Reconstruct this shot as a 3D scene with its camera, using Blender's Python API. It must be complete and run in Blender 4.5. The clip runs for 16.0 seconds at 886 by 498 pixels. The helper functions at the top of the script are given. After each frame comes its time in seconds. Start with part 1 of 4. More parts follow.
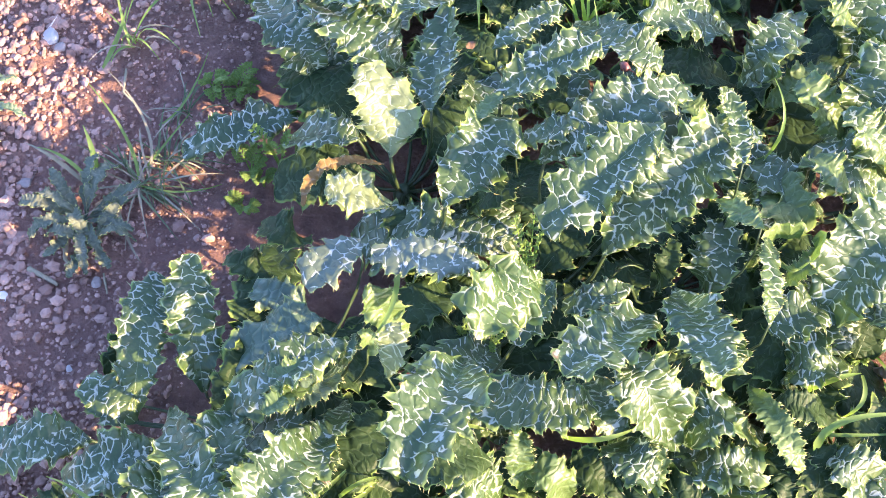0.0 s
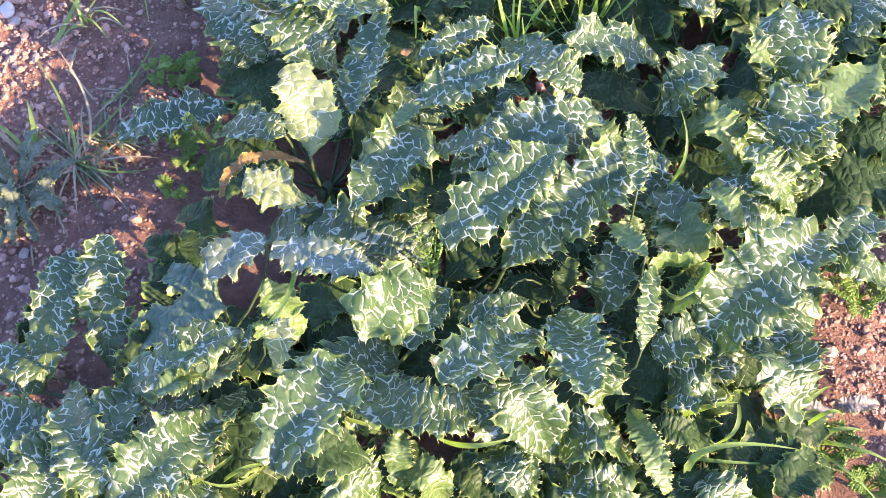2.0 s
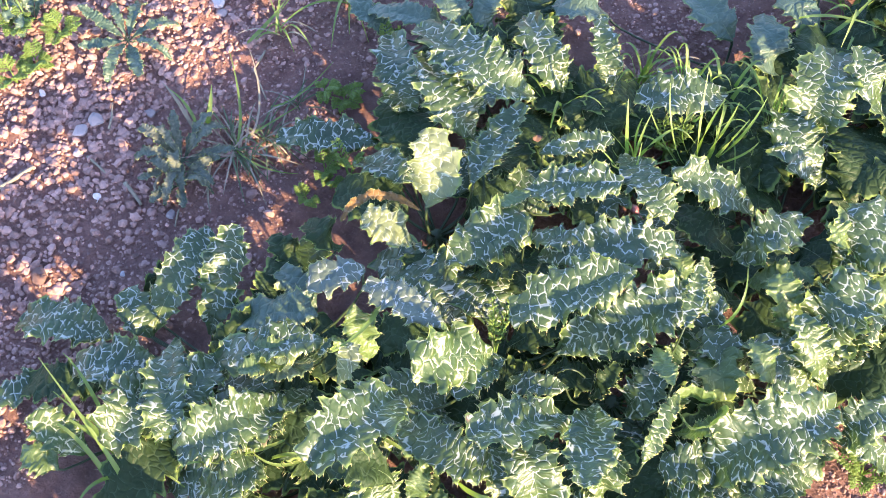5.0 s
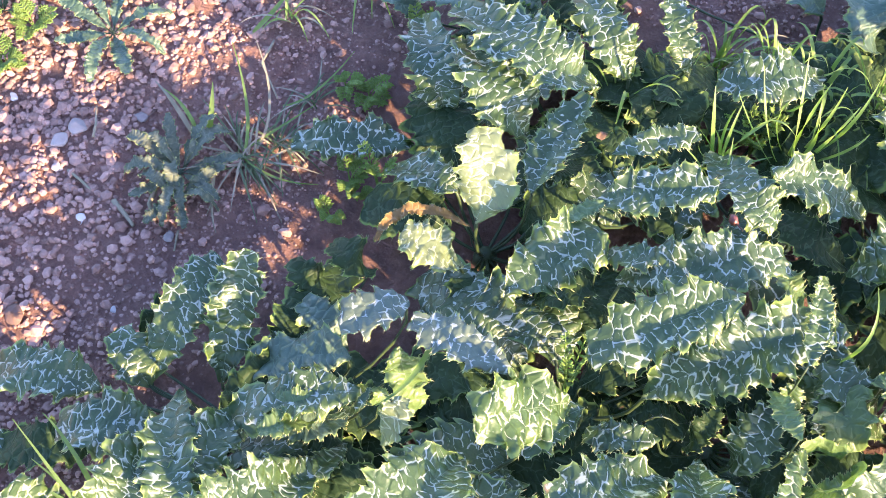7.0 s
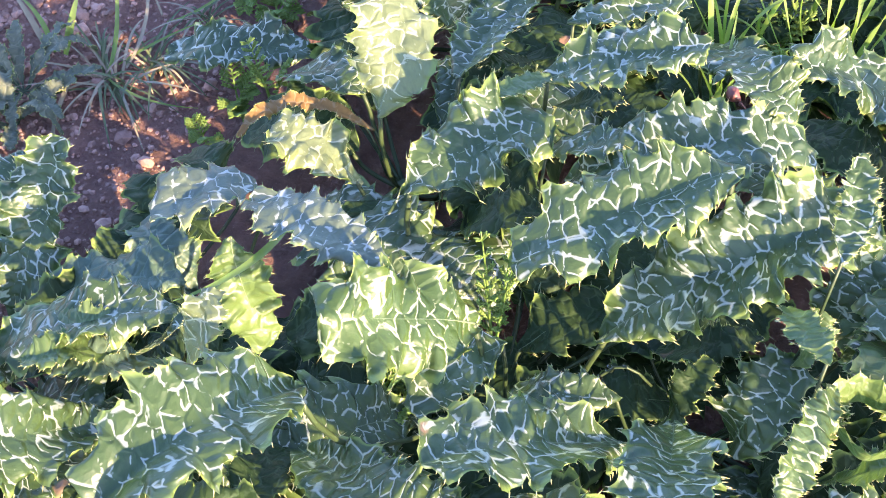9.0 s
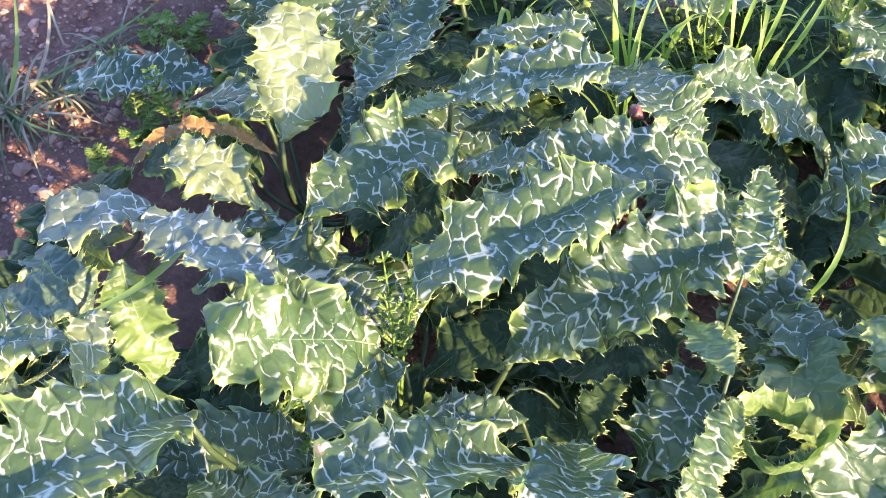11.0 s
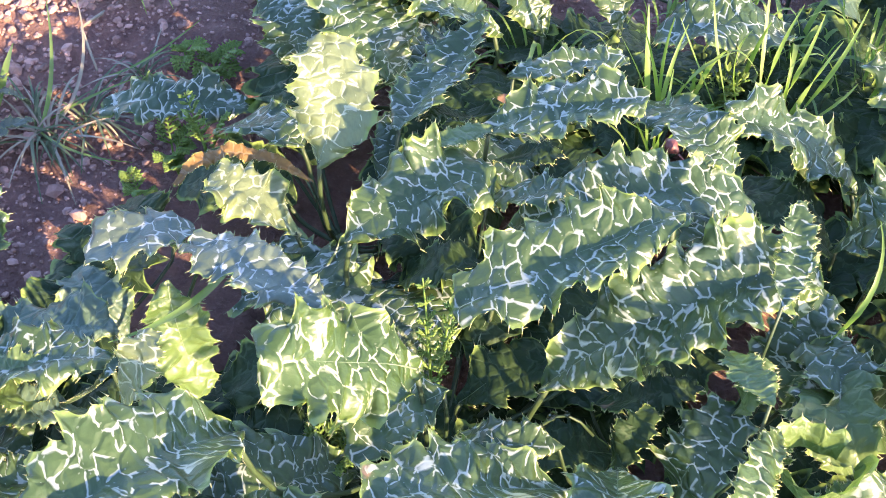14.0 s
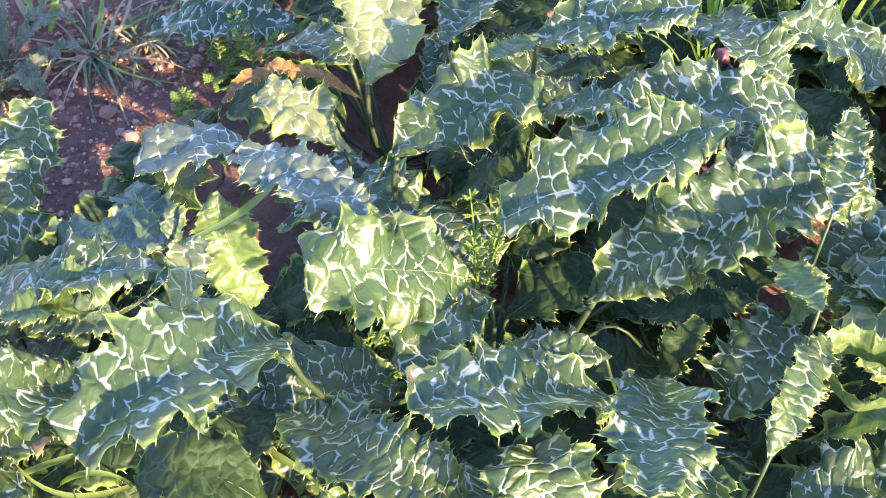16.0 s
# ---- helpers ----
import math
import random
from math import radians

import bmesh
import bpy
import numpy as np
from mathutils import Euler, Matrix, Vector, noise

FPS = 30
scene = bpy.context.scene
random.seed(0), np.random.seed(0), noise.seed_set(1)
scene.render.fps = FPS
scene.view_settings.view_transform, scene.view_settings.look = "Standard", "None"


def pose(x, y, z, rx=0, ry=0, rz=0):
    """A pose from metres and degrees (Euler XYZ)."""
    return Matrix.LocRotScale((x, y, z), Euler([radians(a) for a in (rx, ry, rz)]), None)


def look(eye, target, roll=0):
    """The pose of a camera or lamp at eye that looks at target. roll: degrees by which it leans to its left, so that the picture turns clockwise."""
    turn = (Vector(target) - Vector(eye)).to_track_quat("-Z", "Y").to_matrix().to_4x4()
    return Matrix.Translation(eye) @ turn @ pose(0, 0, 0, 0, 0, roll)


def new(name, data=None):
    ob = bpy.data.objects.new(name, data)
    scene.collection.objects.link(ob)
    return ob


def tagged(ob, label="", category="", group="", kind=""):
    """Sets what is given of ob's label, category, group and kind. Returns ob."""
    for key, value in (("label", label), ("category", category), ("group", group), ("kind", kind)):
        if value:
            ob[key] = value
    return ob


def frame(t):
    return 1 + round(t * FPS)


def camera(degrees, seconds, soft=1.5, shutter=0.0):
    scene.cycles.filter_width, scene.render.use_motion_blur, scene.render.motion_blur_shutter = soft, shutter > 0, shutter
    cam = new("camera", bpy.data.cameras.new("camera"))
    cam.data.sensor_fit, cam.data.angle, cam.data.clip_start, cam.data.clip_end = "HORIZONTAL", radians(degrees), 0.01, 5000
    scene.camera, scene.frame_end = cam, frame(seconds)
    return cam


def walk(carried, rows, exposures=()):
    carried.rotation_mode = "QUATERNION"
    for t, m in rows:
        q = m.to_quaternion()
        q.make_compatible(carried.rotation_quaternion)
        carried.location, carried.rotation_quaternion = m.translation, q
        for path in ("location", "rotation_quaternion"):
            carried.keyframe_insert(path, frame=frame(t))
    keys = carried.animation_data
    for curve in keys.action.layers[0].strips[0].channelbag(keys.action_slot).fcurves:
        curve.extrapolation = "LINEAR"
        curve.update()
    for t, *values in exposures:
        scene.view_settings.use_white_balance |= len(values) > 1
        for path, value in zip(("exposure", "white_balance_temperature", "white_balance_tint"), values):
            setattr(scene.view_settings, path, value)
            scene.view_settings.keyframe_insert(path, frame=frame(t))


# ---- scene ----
cam = camera(38.7, 16.0, soft=0.9)
EXPOSURE = [(0, 2.66, 5400, 27), (3, 2.47, 5400, 27), (5, 2.46, 5400, 27), (7.5, 2.60, 5400, 27), (9, 2.54, 5400, 27), (12, 2.49, 5400, 27), (16, 2.49, 5400, 27)]
PATH = [
    (0, (0.1776, -0.0006, 1.0869), (0.0359, 0.9585, -0.6624), -9.08),
    (0.5, (0.1925, 0.0127, 1.0651), (0.0454, 0.9564, -0.6921), -8.41),
    (1, (0.2217, 0.0179, 1.0700), (0.0636, 0.9245, -0.7057), -8.66),
    (1.5, (0.2578, 0.0156, 1.0954), (0.0760, 0.9140, -0.6822), -10.89),
    (2, (0.2787, 0.0011, 1.1210), (0.1142, 0.9392, -0.6377), -5.85),
    (2.5, (0.2685, 0.0152, 1.1432), (0.0853, 0.9905, -0.5932), -1.01),
    (3, (0.2645, -0.0026, 1.2100), (0.0192, 1.0014, -0.5022), -1.21),
    (3.5, (0.2767, -0.0178, 1.2030), (0.0060, 0.9715, -0.5140), -1.20),
    (4, (0.2978, -0.0148, 1.1898), (-0.0038, 0.9343, -0.5447), -1.01),
    (4.5, (0.3048, 0.0064, 1.2060), (-0.0167, 0.9255, -0.5409), -2.23),
    (5, (0.3399, -0.0066, 1.2975), (-0.0353, 0.8794, -0.4558), -0.50),
    (5.2, (0.3332, 0.0083, 1.2886), (-0.0577, 0.8912, -0.4629), -0.79),
    (7.3, (0.2215, 0.1404, 1.0032), (-0.1385, 1.0235, -0.7548), -1.36),
    (7.5, (0.2144, 0.1688, 0.8863), (-0.1663, 1.1041, -0.8401), 1.09),
    (8, (0.2459, 0.1764, 0.6835), (-0.2283, 1.1484, -0.9988), -2.75),
    (8.5, (0.2974, 0.1645, 0.7140), (-0.2651, 1.2177, -0.8905), -3.19),
    (9, (0.3395, 0.1362, 0.7159), (-0.2050, 1.2220, -0.8730), -3.49),
    (9.2, (0.3431, 0.1283, 0.7087), (-0.1919, 1.2429, -0.8634), -2.11),
    (11.3, (0.3584, 0.1391, 0.6844), (-0.0937, 1.3536, -0.8389), 0.72),
    (11.5, (0.3230, 0.1092, 0.6714), (-0.1192, 1.3392, -0.8424), 3.63),
    (12, (0.3286, 0.1101, 0.6918), (-0.1557, 1.2932, -0.8463), 1.56),
    (12.5, (0.3535, 0.1232, 0.6999), (-0.0826, 1.3616, -0.8089), 1.32),
    (13, (0.3280, 0.1054, 0.6980), (-0.1650, 1.3207, -0.8120), 0.90),
    (13.5, (0.3586, 0.1119, 0.7087), (-0.1485, 1.3216, -0.8011), -0.85),
    (14, (0.3366, 0.1205, 0.6978), (-0.1403, 1.3485, -0.8070), 1.03),
    (14.5, (0.3268, 0.1183, 0.6856), (-0.1517, 1.3396, -0.8242), 0.84),
    (15, (0.3329, 0.1111, 0.6824), (-0.1549, 1.2929, -0.8556), 0.02),
    (15.5, (0.3374, 0.1089, 0.6977), (-0.1774, 1.2502, -0.8618), -2.31),
    (16, (0.3470, 0.1105, 0.6867), (-0.1865, 1.2379, -0.8767), -2.33),
]
walk(cam, [(t, look(eye, target, roll)) for t, eye, target, roll in PATH], EXPOSURE)

# ---- world and sun ----
SUN_AZ, SUN_EL = 119.0, 19.0       # compass degrees from +y towards +x
world = bpy.data.worlds.new("sky")
scene.world = world
world.use_nodes = True
wn = world.node_tree
sky = wn.nodes.new("ShaderNodeTexSky")
sky.sky_type, sky.sun_disc = "NISHITA", False
sky.sun_elevation, sky.sun_rotation = radians(SUN_EL), radians(SUN_AZ)
wn.links.new(sky.outputs[0], wn.nodes["Background"].inputs[0])
wn.nodes["Background"].inputs[1].default_value = 0.12
sun_dir = Vector((math.sin(radians(SUN_AZ)) * math.cos(radians(SUN_EL)), math.cos(radians(SUN_AZ)) * math.cos(radians(SUN_EL)), math.sin(radians(SUN_EL))))
sun = new("sun", bpy.data.lights.new("sun", "SUN"))
sun.data.energy, sun.data.angle, sun.data.color = 4.2, radians(0.6), (1.0, 0.70, 0.29)
sun.matrix_world = look(sun_dir * 30, (0, 0, 0))

# ---- materials ----
def material(name):
    m = bpy.data.materials.new(name)
    m.use_nodes = True
    nt = m.node_tree
    return m, nt, nt.nodes["Principled BSDF"]


def node(nt, kind, **values):
    n = nt.nodes.new(kind)
    for key, v in values.items():
        n.inputs[key.replace("_", " ")].default_value = v
    return n


def ramp(nt, source, *stops):
    r = nt.nodes.new("ShaderNodeValToRGB")
    while len(r.color_ramp.elements) < len(stops):
        r.color_ramp.elements.new(0.5)
    for e, (at, col) in zip(r.color_ramp.elements, stops):
        e.position, e.color = at, (*col, 1) if len(col) == 3 else col
    nt.links.new(source, r.inputs[0])
    return r.outputs[0]


def mix(nt, fac, a, b, blend="MIX"):
    n = nt.nodes.new("ShaderNodeMix")
    n.data_type, n.blend_type = "RGBA", blend
    for sock, v in ((n.inputs[0], fac), (n.inputs[6], a), (n.inputs[7], b)):
        if isinstance(v, bpy.types.NodeSocket):
            nt.links.new(v, sock)
        else:
            sock.default_value = (*v, 1) if isinstance(v, tuple) else v
    return n.outputs[2]


def calc(nt, op, a, b=0.0, c=0.0):
    n = nt.nodes.new("ShaderNodeMath")
    n.operation = op
    for sock, v in zip(n.inputs, (a, b, c)):
        if isinstance(v, bpy.types.NodeSocket):
            nt.links.new(v, sock)
        else:
            sock.default_value = v
    return n.outputs[0]


def bump(nt, height, bsdf, strength, distance):
    b = node(nt, "ShaderNodeBump", Strength=strength, Distance=distance)
    nt.links.new(height, b.inputs["Height"])
    nt.links.new(b.outputs[0], bsdf.inputs["Normal"])


def leafy(name, dark, light, vein, veins, sheen=0.40, clear=0.16, gloss=0.6):
    """Thistle leaf: green blade with a broken network of milky veins laid out in the leaf's own metres."""
    m, nt, bsdf = material(name)
    L = nt.links.new
    uv = nt.nodes.new("ShaderNodeUVMap")
    info = nt.nodes.new("ShaderNodeObjectInfo")
    shift = node(nt, "ShaderNodeVectorMath")
    shift.operation = "ADD"
    L(uv.outputs[0], shift.inputs[0])
    off = nt.nodes.new("ShaderNodeCombineXYZ")
    L(calc(nt, "MULTIPLY", info.outputs["Random"], 7.0), off.inputs[2])
    L(off.outputs[0], shift.inputs[1])
    warp = node(nt, "ShaderNodeTexNoise", Scale=110.0, Detail=2.0)
    L(shift.outputs[0], warp.inputs["Vector"])
    warped = nt.nodes.new("ShaderNodeVectorMath")
    warped.operation = "MULTIPLY_ADD"
    L(warp.outputs["Color"], warped.inputs[0])
    warped.inputs[1].default_value = (0.005, 0.005, 0.0)
    L(shift.outputs[0], warped.inputs[2])
    stretch = nt.nodes.new("ShaderNodeVectorMath")
    stretch.operation = "MULTIPLY"
    L(warped.outputs[0], stretch.inputs[0])
    stretch.inputs[1].default_value = (1.15, 0.8, 1.0)
    cells = node(nt, "ShaderNodeTexVoronoi", Scale=112.0, Randomness=0.85)
    cells.feature = "DISTANCE_TO_EDGE"
    L(stretch.outputs[0], cells.inputs["Vector"])
    gaps = node(nt, "ShaderNodeTexNoise", Scale=135.0, Detail=2.0)
    L(shift.outputs[0], gaps.inputs["Vector"])
    fine = node(nt, "ShaderNodeTexNoise", Scale=420.0, Detail=3.0)
    L(shift.outputs[0], fine.inputs["Vector"])
    patch = node(nt, "ShaderNodeTexNoise", Scale=26.0, Detail=2.0)
    L(shift.outputs[0], patch.inputs["Vector"])
    width = calc(nt, "MINIMUM", calc(nt, "MULTIPLY_ADD", gaps.outputs[0], 1.05, -0.495), 0.052)
    line = calc(nt, "SUBTRACT", calc(nt, "MULTIPLY_ADD", fine.outputs[0], 0.05, width), cells.outputs["Distance"])
    web = ramp(nt, line, (0.0, (0, 0, 0)), (0.055, (1, 1, 1)))
    green = mix(nt, ramp(nt, patch.outputs[0], (0.35, (0, 0, 0)), (0.68, (1, 1, 1))), dark, light)
    green = mix(nt, calc(nt, "MULTIPLY", info.outputs["Random"], 0.35), green, light)
    green = mix(nt, calc(nt, "MULTIPLY", fine.outputs[0], 0.55), green, tuple(0.6 * c for c in dark))
    colour = mix(nt, calc(nt, "MULTIPLY", web, veins), green, vein)
    spots = node(nt, "ShaderNodeTexVoronoi", Scale=210.0)
    L(shift.outputs[0], spots.inputs["Vector"])
    dots = ramp(nt, spots.outputs["Distance"], (0.08, (1, 1, 1)), (0.12, (0, 0, 0)))
    colour = mix(nt, calc(nt, "MULTIPLY", dots, 0.35 * veins), colour, vein)
    rim = nt.nodes.new("ShaderNodeAttribute")
    rim.attribute_name = "rim"
    edge = calc(nt, "MULTIPLY_ADD", patch.outputs[0], 0.25, rim.outputs["Fac"])
    colour = mix(nt, ramp(nt, edge, (0.84, (0, 0, 0)), (1.08, (0.75, 0.75, 0.75))), colour, (0.19, 0.26, 0.06))
    scar = node(nt, "ShaderNodeTexVoronoi", Scale=11.0)
    L(warped.outputs[0], scar.inputs["Vector"])
    size = calc(nt, "MULTIPLY_ADD", fine.outputs[0], 0.05, scar.outputs["Distance"])
    colour = mix(nt, ramp(nt, size, (0.065, (0.75, 0.75, 0.75)), (0.085, (0, 0, 0))), colour, (0.26, 0.15, 0.11))
    L(colour, bsdf.inputs["Base Color"])
    bsdf.inputs["Roughness"].default_value = sheen
    bsdf.inputs["Specular IOR Level"].default_value = gloss
    pillow = node(nt, "ShaderNodeMapRange", From_Max=0.26)
    pillow.interpolation_type = "SMOOTHSTEP"
    L(cells.outputs["Distance"], pillow.inputs["Value"])
    high = calc(nt, "MULTIPLY_ADD", pillow.outputs[0], 1.0, calc(nt, "MULTIPLY", fine.outputs[0], 0.55))
    bump(nt, high, bsdf, 0.42, 0.0018)
    through_leaf = node(nt, "ShaderNodeBsdfTranslucent")
    L(mix(nt, 1.0, colour, (1.35, 1.6, 0.4), "MULTIPLY"), through_leaf.inputs[0])
    both = node(nt, "ShaderNodeMixShader", Fac=clear)
    L(bsdf.outputs[0], both.inputs[1])
    L(through_leaf.outputs[0], both.inputs[2])
    L(both.outputs[0], nt.nodes["Material Output"].inputs[0])
    return m


VEINED = leafy("veined_leaf", (0.036, 0.068, 0.023), (0.074, 0.118, 0.035), (0.37, 0.41, 0.36), 0.95, 0.38, clear=0.18, gloss=0.6)
# plain leaf, darkened to stand for shade under the canopy; sunlit ones take FRESH
PLAIN_SHADE = leafy("plain_shade_leaf", (0.018, 0.036, 0.011), (0.036, 0.063, 0.020), (0.12, 0.17, 0.09), 0.25, 0.5, clear=0.08, gloss=0.2)
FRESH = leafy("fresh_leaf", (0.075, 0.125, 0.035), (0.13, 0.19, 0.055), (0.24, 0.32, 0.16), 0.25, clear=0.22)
FADED = leafy("faded_leaf", (0.16, 0.13, 0.12), (0.27, 0.23, 0.22), (0.32, 0.29, 0.28), 0.3)
PALE = leafy("pale_leaf", (0.048, 0.088, 0.020), (0.082, 0.130, 0.034), (0.40, 0.43, 0.31), 0.9, clear=0.2)
GREY = leafy("grey_green_leaf", (0.055, 0.10, 0.06), (0.10, 0.15, 0.10), (0.2, 0.27, 0.2), 0.3)
DUSTY = leafy("dusty_leaf", (0.105, 0.125, 0.088), (0.18, 0.195, 0.145), (0.26, 0.28, 0.22), 0.3, 0.65, gloss=0.2)
YOUNG = leafy("young_leaf", (0.12, 0.155, 0.068), (0.20, 0.24, 0.115), (0.46, 0.49, 0.38), 0.75, clear=0.22)
# veined leaf made greyer and paler, the sky's grazing sheen painted into its green
SKY_SHEEN = leafy("sky_sheen_leaf", (0.080, 0.110, 0.075), (0.13, 0.165, 0.115), (0.46, 0.49, 0.46), 0.8, 0.42)
DRY = leafy("withered_leaf", (0.17, 0.10, 0.036), (0.31, 0.195, 0.070), (0.34, 0.28, 0.19), 0.3, 0.6, gloss=0.2)


def plain(name, a, b, scale, rough=0.6, strength=0.3, distance=0.002, clear=0.0):
    """Mottled surface of two colours, varied from piece to piece."""
    m, nt, bsdf = material(name)
    co = nt.nodes.new("ShaderNodeTexCoord")
    n = node(nt, "ShaderNodeTexNoise", Scale=scale, Detail=5.0, Roughness=0.65)
    nt.links.new(co.outputs["Object"], n.inputs["Vector"])
    geo = nt.nodes.new("ShaderNodeNewGeometry")
    info = nt.nodes.new("ShaderNodeObjectInfo")
    rnd = calc(nt, "FRACT", calc(nt, "ADD", geo.outputs["Random Per Island"], info.outputs["Random"]))
    fac = calc(nt, "MULTIPLY_ADD", rnd, 0.6, calc(nt, "MULTIPLY_ADD", n.outputs[0], 1.2, -0.4))
    colour = mix(nt, fac, a, b)
    nt.links.new(colour, bsdf.inputs["Base Color"])
    bsdf.inputs["Roughness"].default_value = rough
    bump(nt, n.outputs[0], bsdf, strength, distance)
    if clear:
        thin = node(nt, "ShaderNodeBsdfTranslucent")
        nt.links.new(mix(nt, 1.0, colour, (1.6, 1.8, 0.6), "MULTIPLY"), thin.inputs[0])
        both = node(nt, "ShaderNodeMixShader", Fac=clear)
        nt.links.new(bsdf.outputs[0], both.inputs[1])
        nt.links.new(thin.outputs[0], both.inputs[2])
        nt.links.new(both.outputs[0], nt.nodes["Material Output"].inputs[0])
    return m


def dew_material():
    m, nt, bsdf = material("dew")
    bsdf.inputs["Transmission Weight"].default_value = 1.0
    bsdf.inputs["Roughness"].default_value = 0.02
    bsdf.inputs["IOR"].default_value = 1.33
    return m


DEW = dew_material()
STALK = plain("green_stalk", (0.024, 0.042, 0.014), (0.048, 0.072, 0.026), 60, 0.5, 0.2, 0.001)
RIB = plain("pale_rib", (0.10, 0.14, 0.07), (0.19, 0.24, 0.14), 60, 0.5, 0.2, 0.001, 0.15)
SPINE = plain("straw_spine", (0.30, 0.30, 0.14), (0.44, 0.42, 0.24), 80, 0.4, 0.1, 0.0005, 0.2)
GRASS = plain("grass_blade", (0.12, 0.20, 0.04), (0.24, 0.32, 0.10), 40, 0.45, 0.2, 0.001, 0.4)
OLIVE = plain("dull_grass_blade", (0.060, 0.085, 0.035), (0.13, 0.16, 0.075), 40, 0.55, 0.2, 0.001, 0.2)
STRAW = plain("dry_straw", (0.19, 0.16, 0.10), (0.34, 0.29, 0.20), 50, 0.7, 0.4, 0.001)
FEATHER = plain("feathery_weed", (0.14, 0.22, 0.04), (0.26, 0.36, 0.09), 60, 0.5, 0.2, 0.001, 0.35)
STONE = plain("pale_stone", (0.24, 0.19, 0.175), (0.44, 0.37, 0.34), 45, 0.85, 0.5, 0.003)
WHITE_STONE = plain("white_stone", (0.42, 0.37, 0.35), (0.66, 0.60, 0.57), 45, 0.8, 0.4, 0.003)
CLOD = plain("earth_clod", (0.11, 0.060, 0.045), (0.24, 0.145, 0.112), 60, 0.95, 0.9, 0.004)
GRIT = plain("soil_grit", (0.150, 0.078, 0.058), (0.52, 0.33, 0.27), 70, 0.9, 0.6, 0.003)
POD = plain("brown_pod", (0.10, 0.03, 0.025), (0.22, 0.08, 0.06), 60, 0.4, 0.3, 0.001)


def soil_material():
    m, nt, bsdf = material("red_brown_soil")
    co = nt.nodes.new("ShaderNodeTexCoord")
    def noise_at(scale, detail):
        n = node(nt, "ShaderNodeTexNoise", Scale=scale, Detail=detail, Roughness=0.7)
        nt.links.new(co.outputs["Object"], n.inputs["Vector"])
        return n.outputs[0]
    broad, mid_, grain = noise_at(5.0, 3.0), noise_at(38.0, 6.0), noise_at(220.0, 6.0)
    colour = mix(nt, ramp(nt, mid_, (0.3, (0, 0, 0)), (0.7, (1, 1, 1))), (0.100, 0.049, 0.037), (0.34, 0.180, 0.140))
    colour = mix(nt, ramp(nt, broad, (0.35, (0, 0, 0)), (0.65, (0.6, 0.6, 0.6))), colour, (0.34, 0.185, 0.145))
    colour = mix(nt, ramp(nt, grain, (0.55, (0, 0, 0)), (0.75, (0.7, 0.7, 0.7))), colour, (0.42, 0.26, 0.21))
    nt.links.new(colour, bsdf.inputs["Base Color"])
    bsdf.inputs["Roughness"].default_value = 0.95
    bump(nt, calc(nt, "MULTIPLY_ADD", grain, 0.6, mid_), bsdf, 1.0, 0.016)
    return m


SOIL = soil_material()

# ---- building helpers ----
def part(name, bm, mat, parent=None, label="", smooth=True):
    me = bpy.data.meshes.new(name)
    bm.to_mesh(me)
    bm.free()
    me.materials.append(mat)
    if smooth:
        me.polygons.foreach_set("use_smooth", [True] * len(me.polygons))
    ob = new(name, me)
    ob.parent = parent
    return tagged(ob, label)


def empty(name, x, y, z, label, category, group=""):
    ob = new(name)
    ob.location = (x, y, z)
    ob.empty_display_size = 0.02
    bpy.context.view_layer.update()
    return tagged(ob, label, category, group)


def ground_z(x, y):
    """Height of the uneven soil."""
    v = Vector((x, y, 0))
    near = max(0.0, 1 - max(abs(x), abs(y - 0.6)) / 6)
    return near * (0.010 * noise.noise(v * 4) + 0.007 * noise.noise(v * 15) + 0.006 * noise.noise(v * 45))


def bezier(p, q, r, s):
    """A curve from p to r that passes q half way."""
    c = 2 * q - 0.5 * (p + r)
    return (1 - s) ** 2 * p + 2 * s * (1 - s) * c + s * s * r, 2 * (1 - s) * (c - p) + 2 * s * (r - c)


def tube(bm, points, radii, sides=6):
    rings = []
    for i, (p, r) in enumerate(zip(points, radii)):
        d = (points[min(i + 1, len(points) - 1)] - points[max(i - 1, 0)]).normalized()
        a = d.cross(Vector((0.3, 0.2, 1))).normalized()
        b = d.cross(a)
        rings.append([bm.verts.new(p + r * (math.cos(k * math.tau / sides) * a + math.sin(k * math.tau / sides) * b)) for k in range(sides)])
    for one, two in zip(rings, rings[1:]):
        for k in range(sides):
            bm.faces.new((one[k], one[(k + 1) % sides], two[(k + 1) % sides], two[k]))
    bm.faces.new(rings[0][::-1])
    bm.faces.new(rings[-1])


# ---- ground ----
def ground():
    near = np.concatenate([-np.geomspace(400, 1.3, 26), np.linspace(-1.2, 1.2, 241), np.geomspace(1.3, 400, 26)])
    n = len(near)
    verts = [(x, y + 0.6, ground_z(x, y + 0.6)) for y in near for x in near]
    faces = [(j * n + i, j * n + i + 1, (j + 1) * n + i + 1, (j + 1) * n + i) for j in range(n - 1) for i in range(n - 1)]
    me = bpy.data.meshes.new("ground")
    me.from_pydata(verts, [], faces)
    me.materials.append(SOIL)
    me.polygons.foreach_set("use_smooth", [True] * len(me.polygons))
    tagged(new("ground", me), "bare stony red-brown soil with pebbles", "ground", kind="structure")


ground()

# ---- milk thistles ----
def rosette(x, y):
    z = ground_z(x, y)
    crown = empty("milk_thistle", x, y, z, "milk thistle rosette with spiny white-veined green leaves", "thistle", "thistle rosettes")
    bm = bmesh.new()
    tube(bm, [Vector((0, 0, -0.01)), Vector((0, 0, 0.006)), Vector((0, 0, 0.016))], [0.014, 0.012, 0.005], 8)
    part("crown", bm, STALK, crown)
    return crown


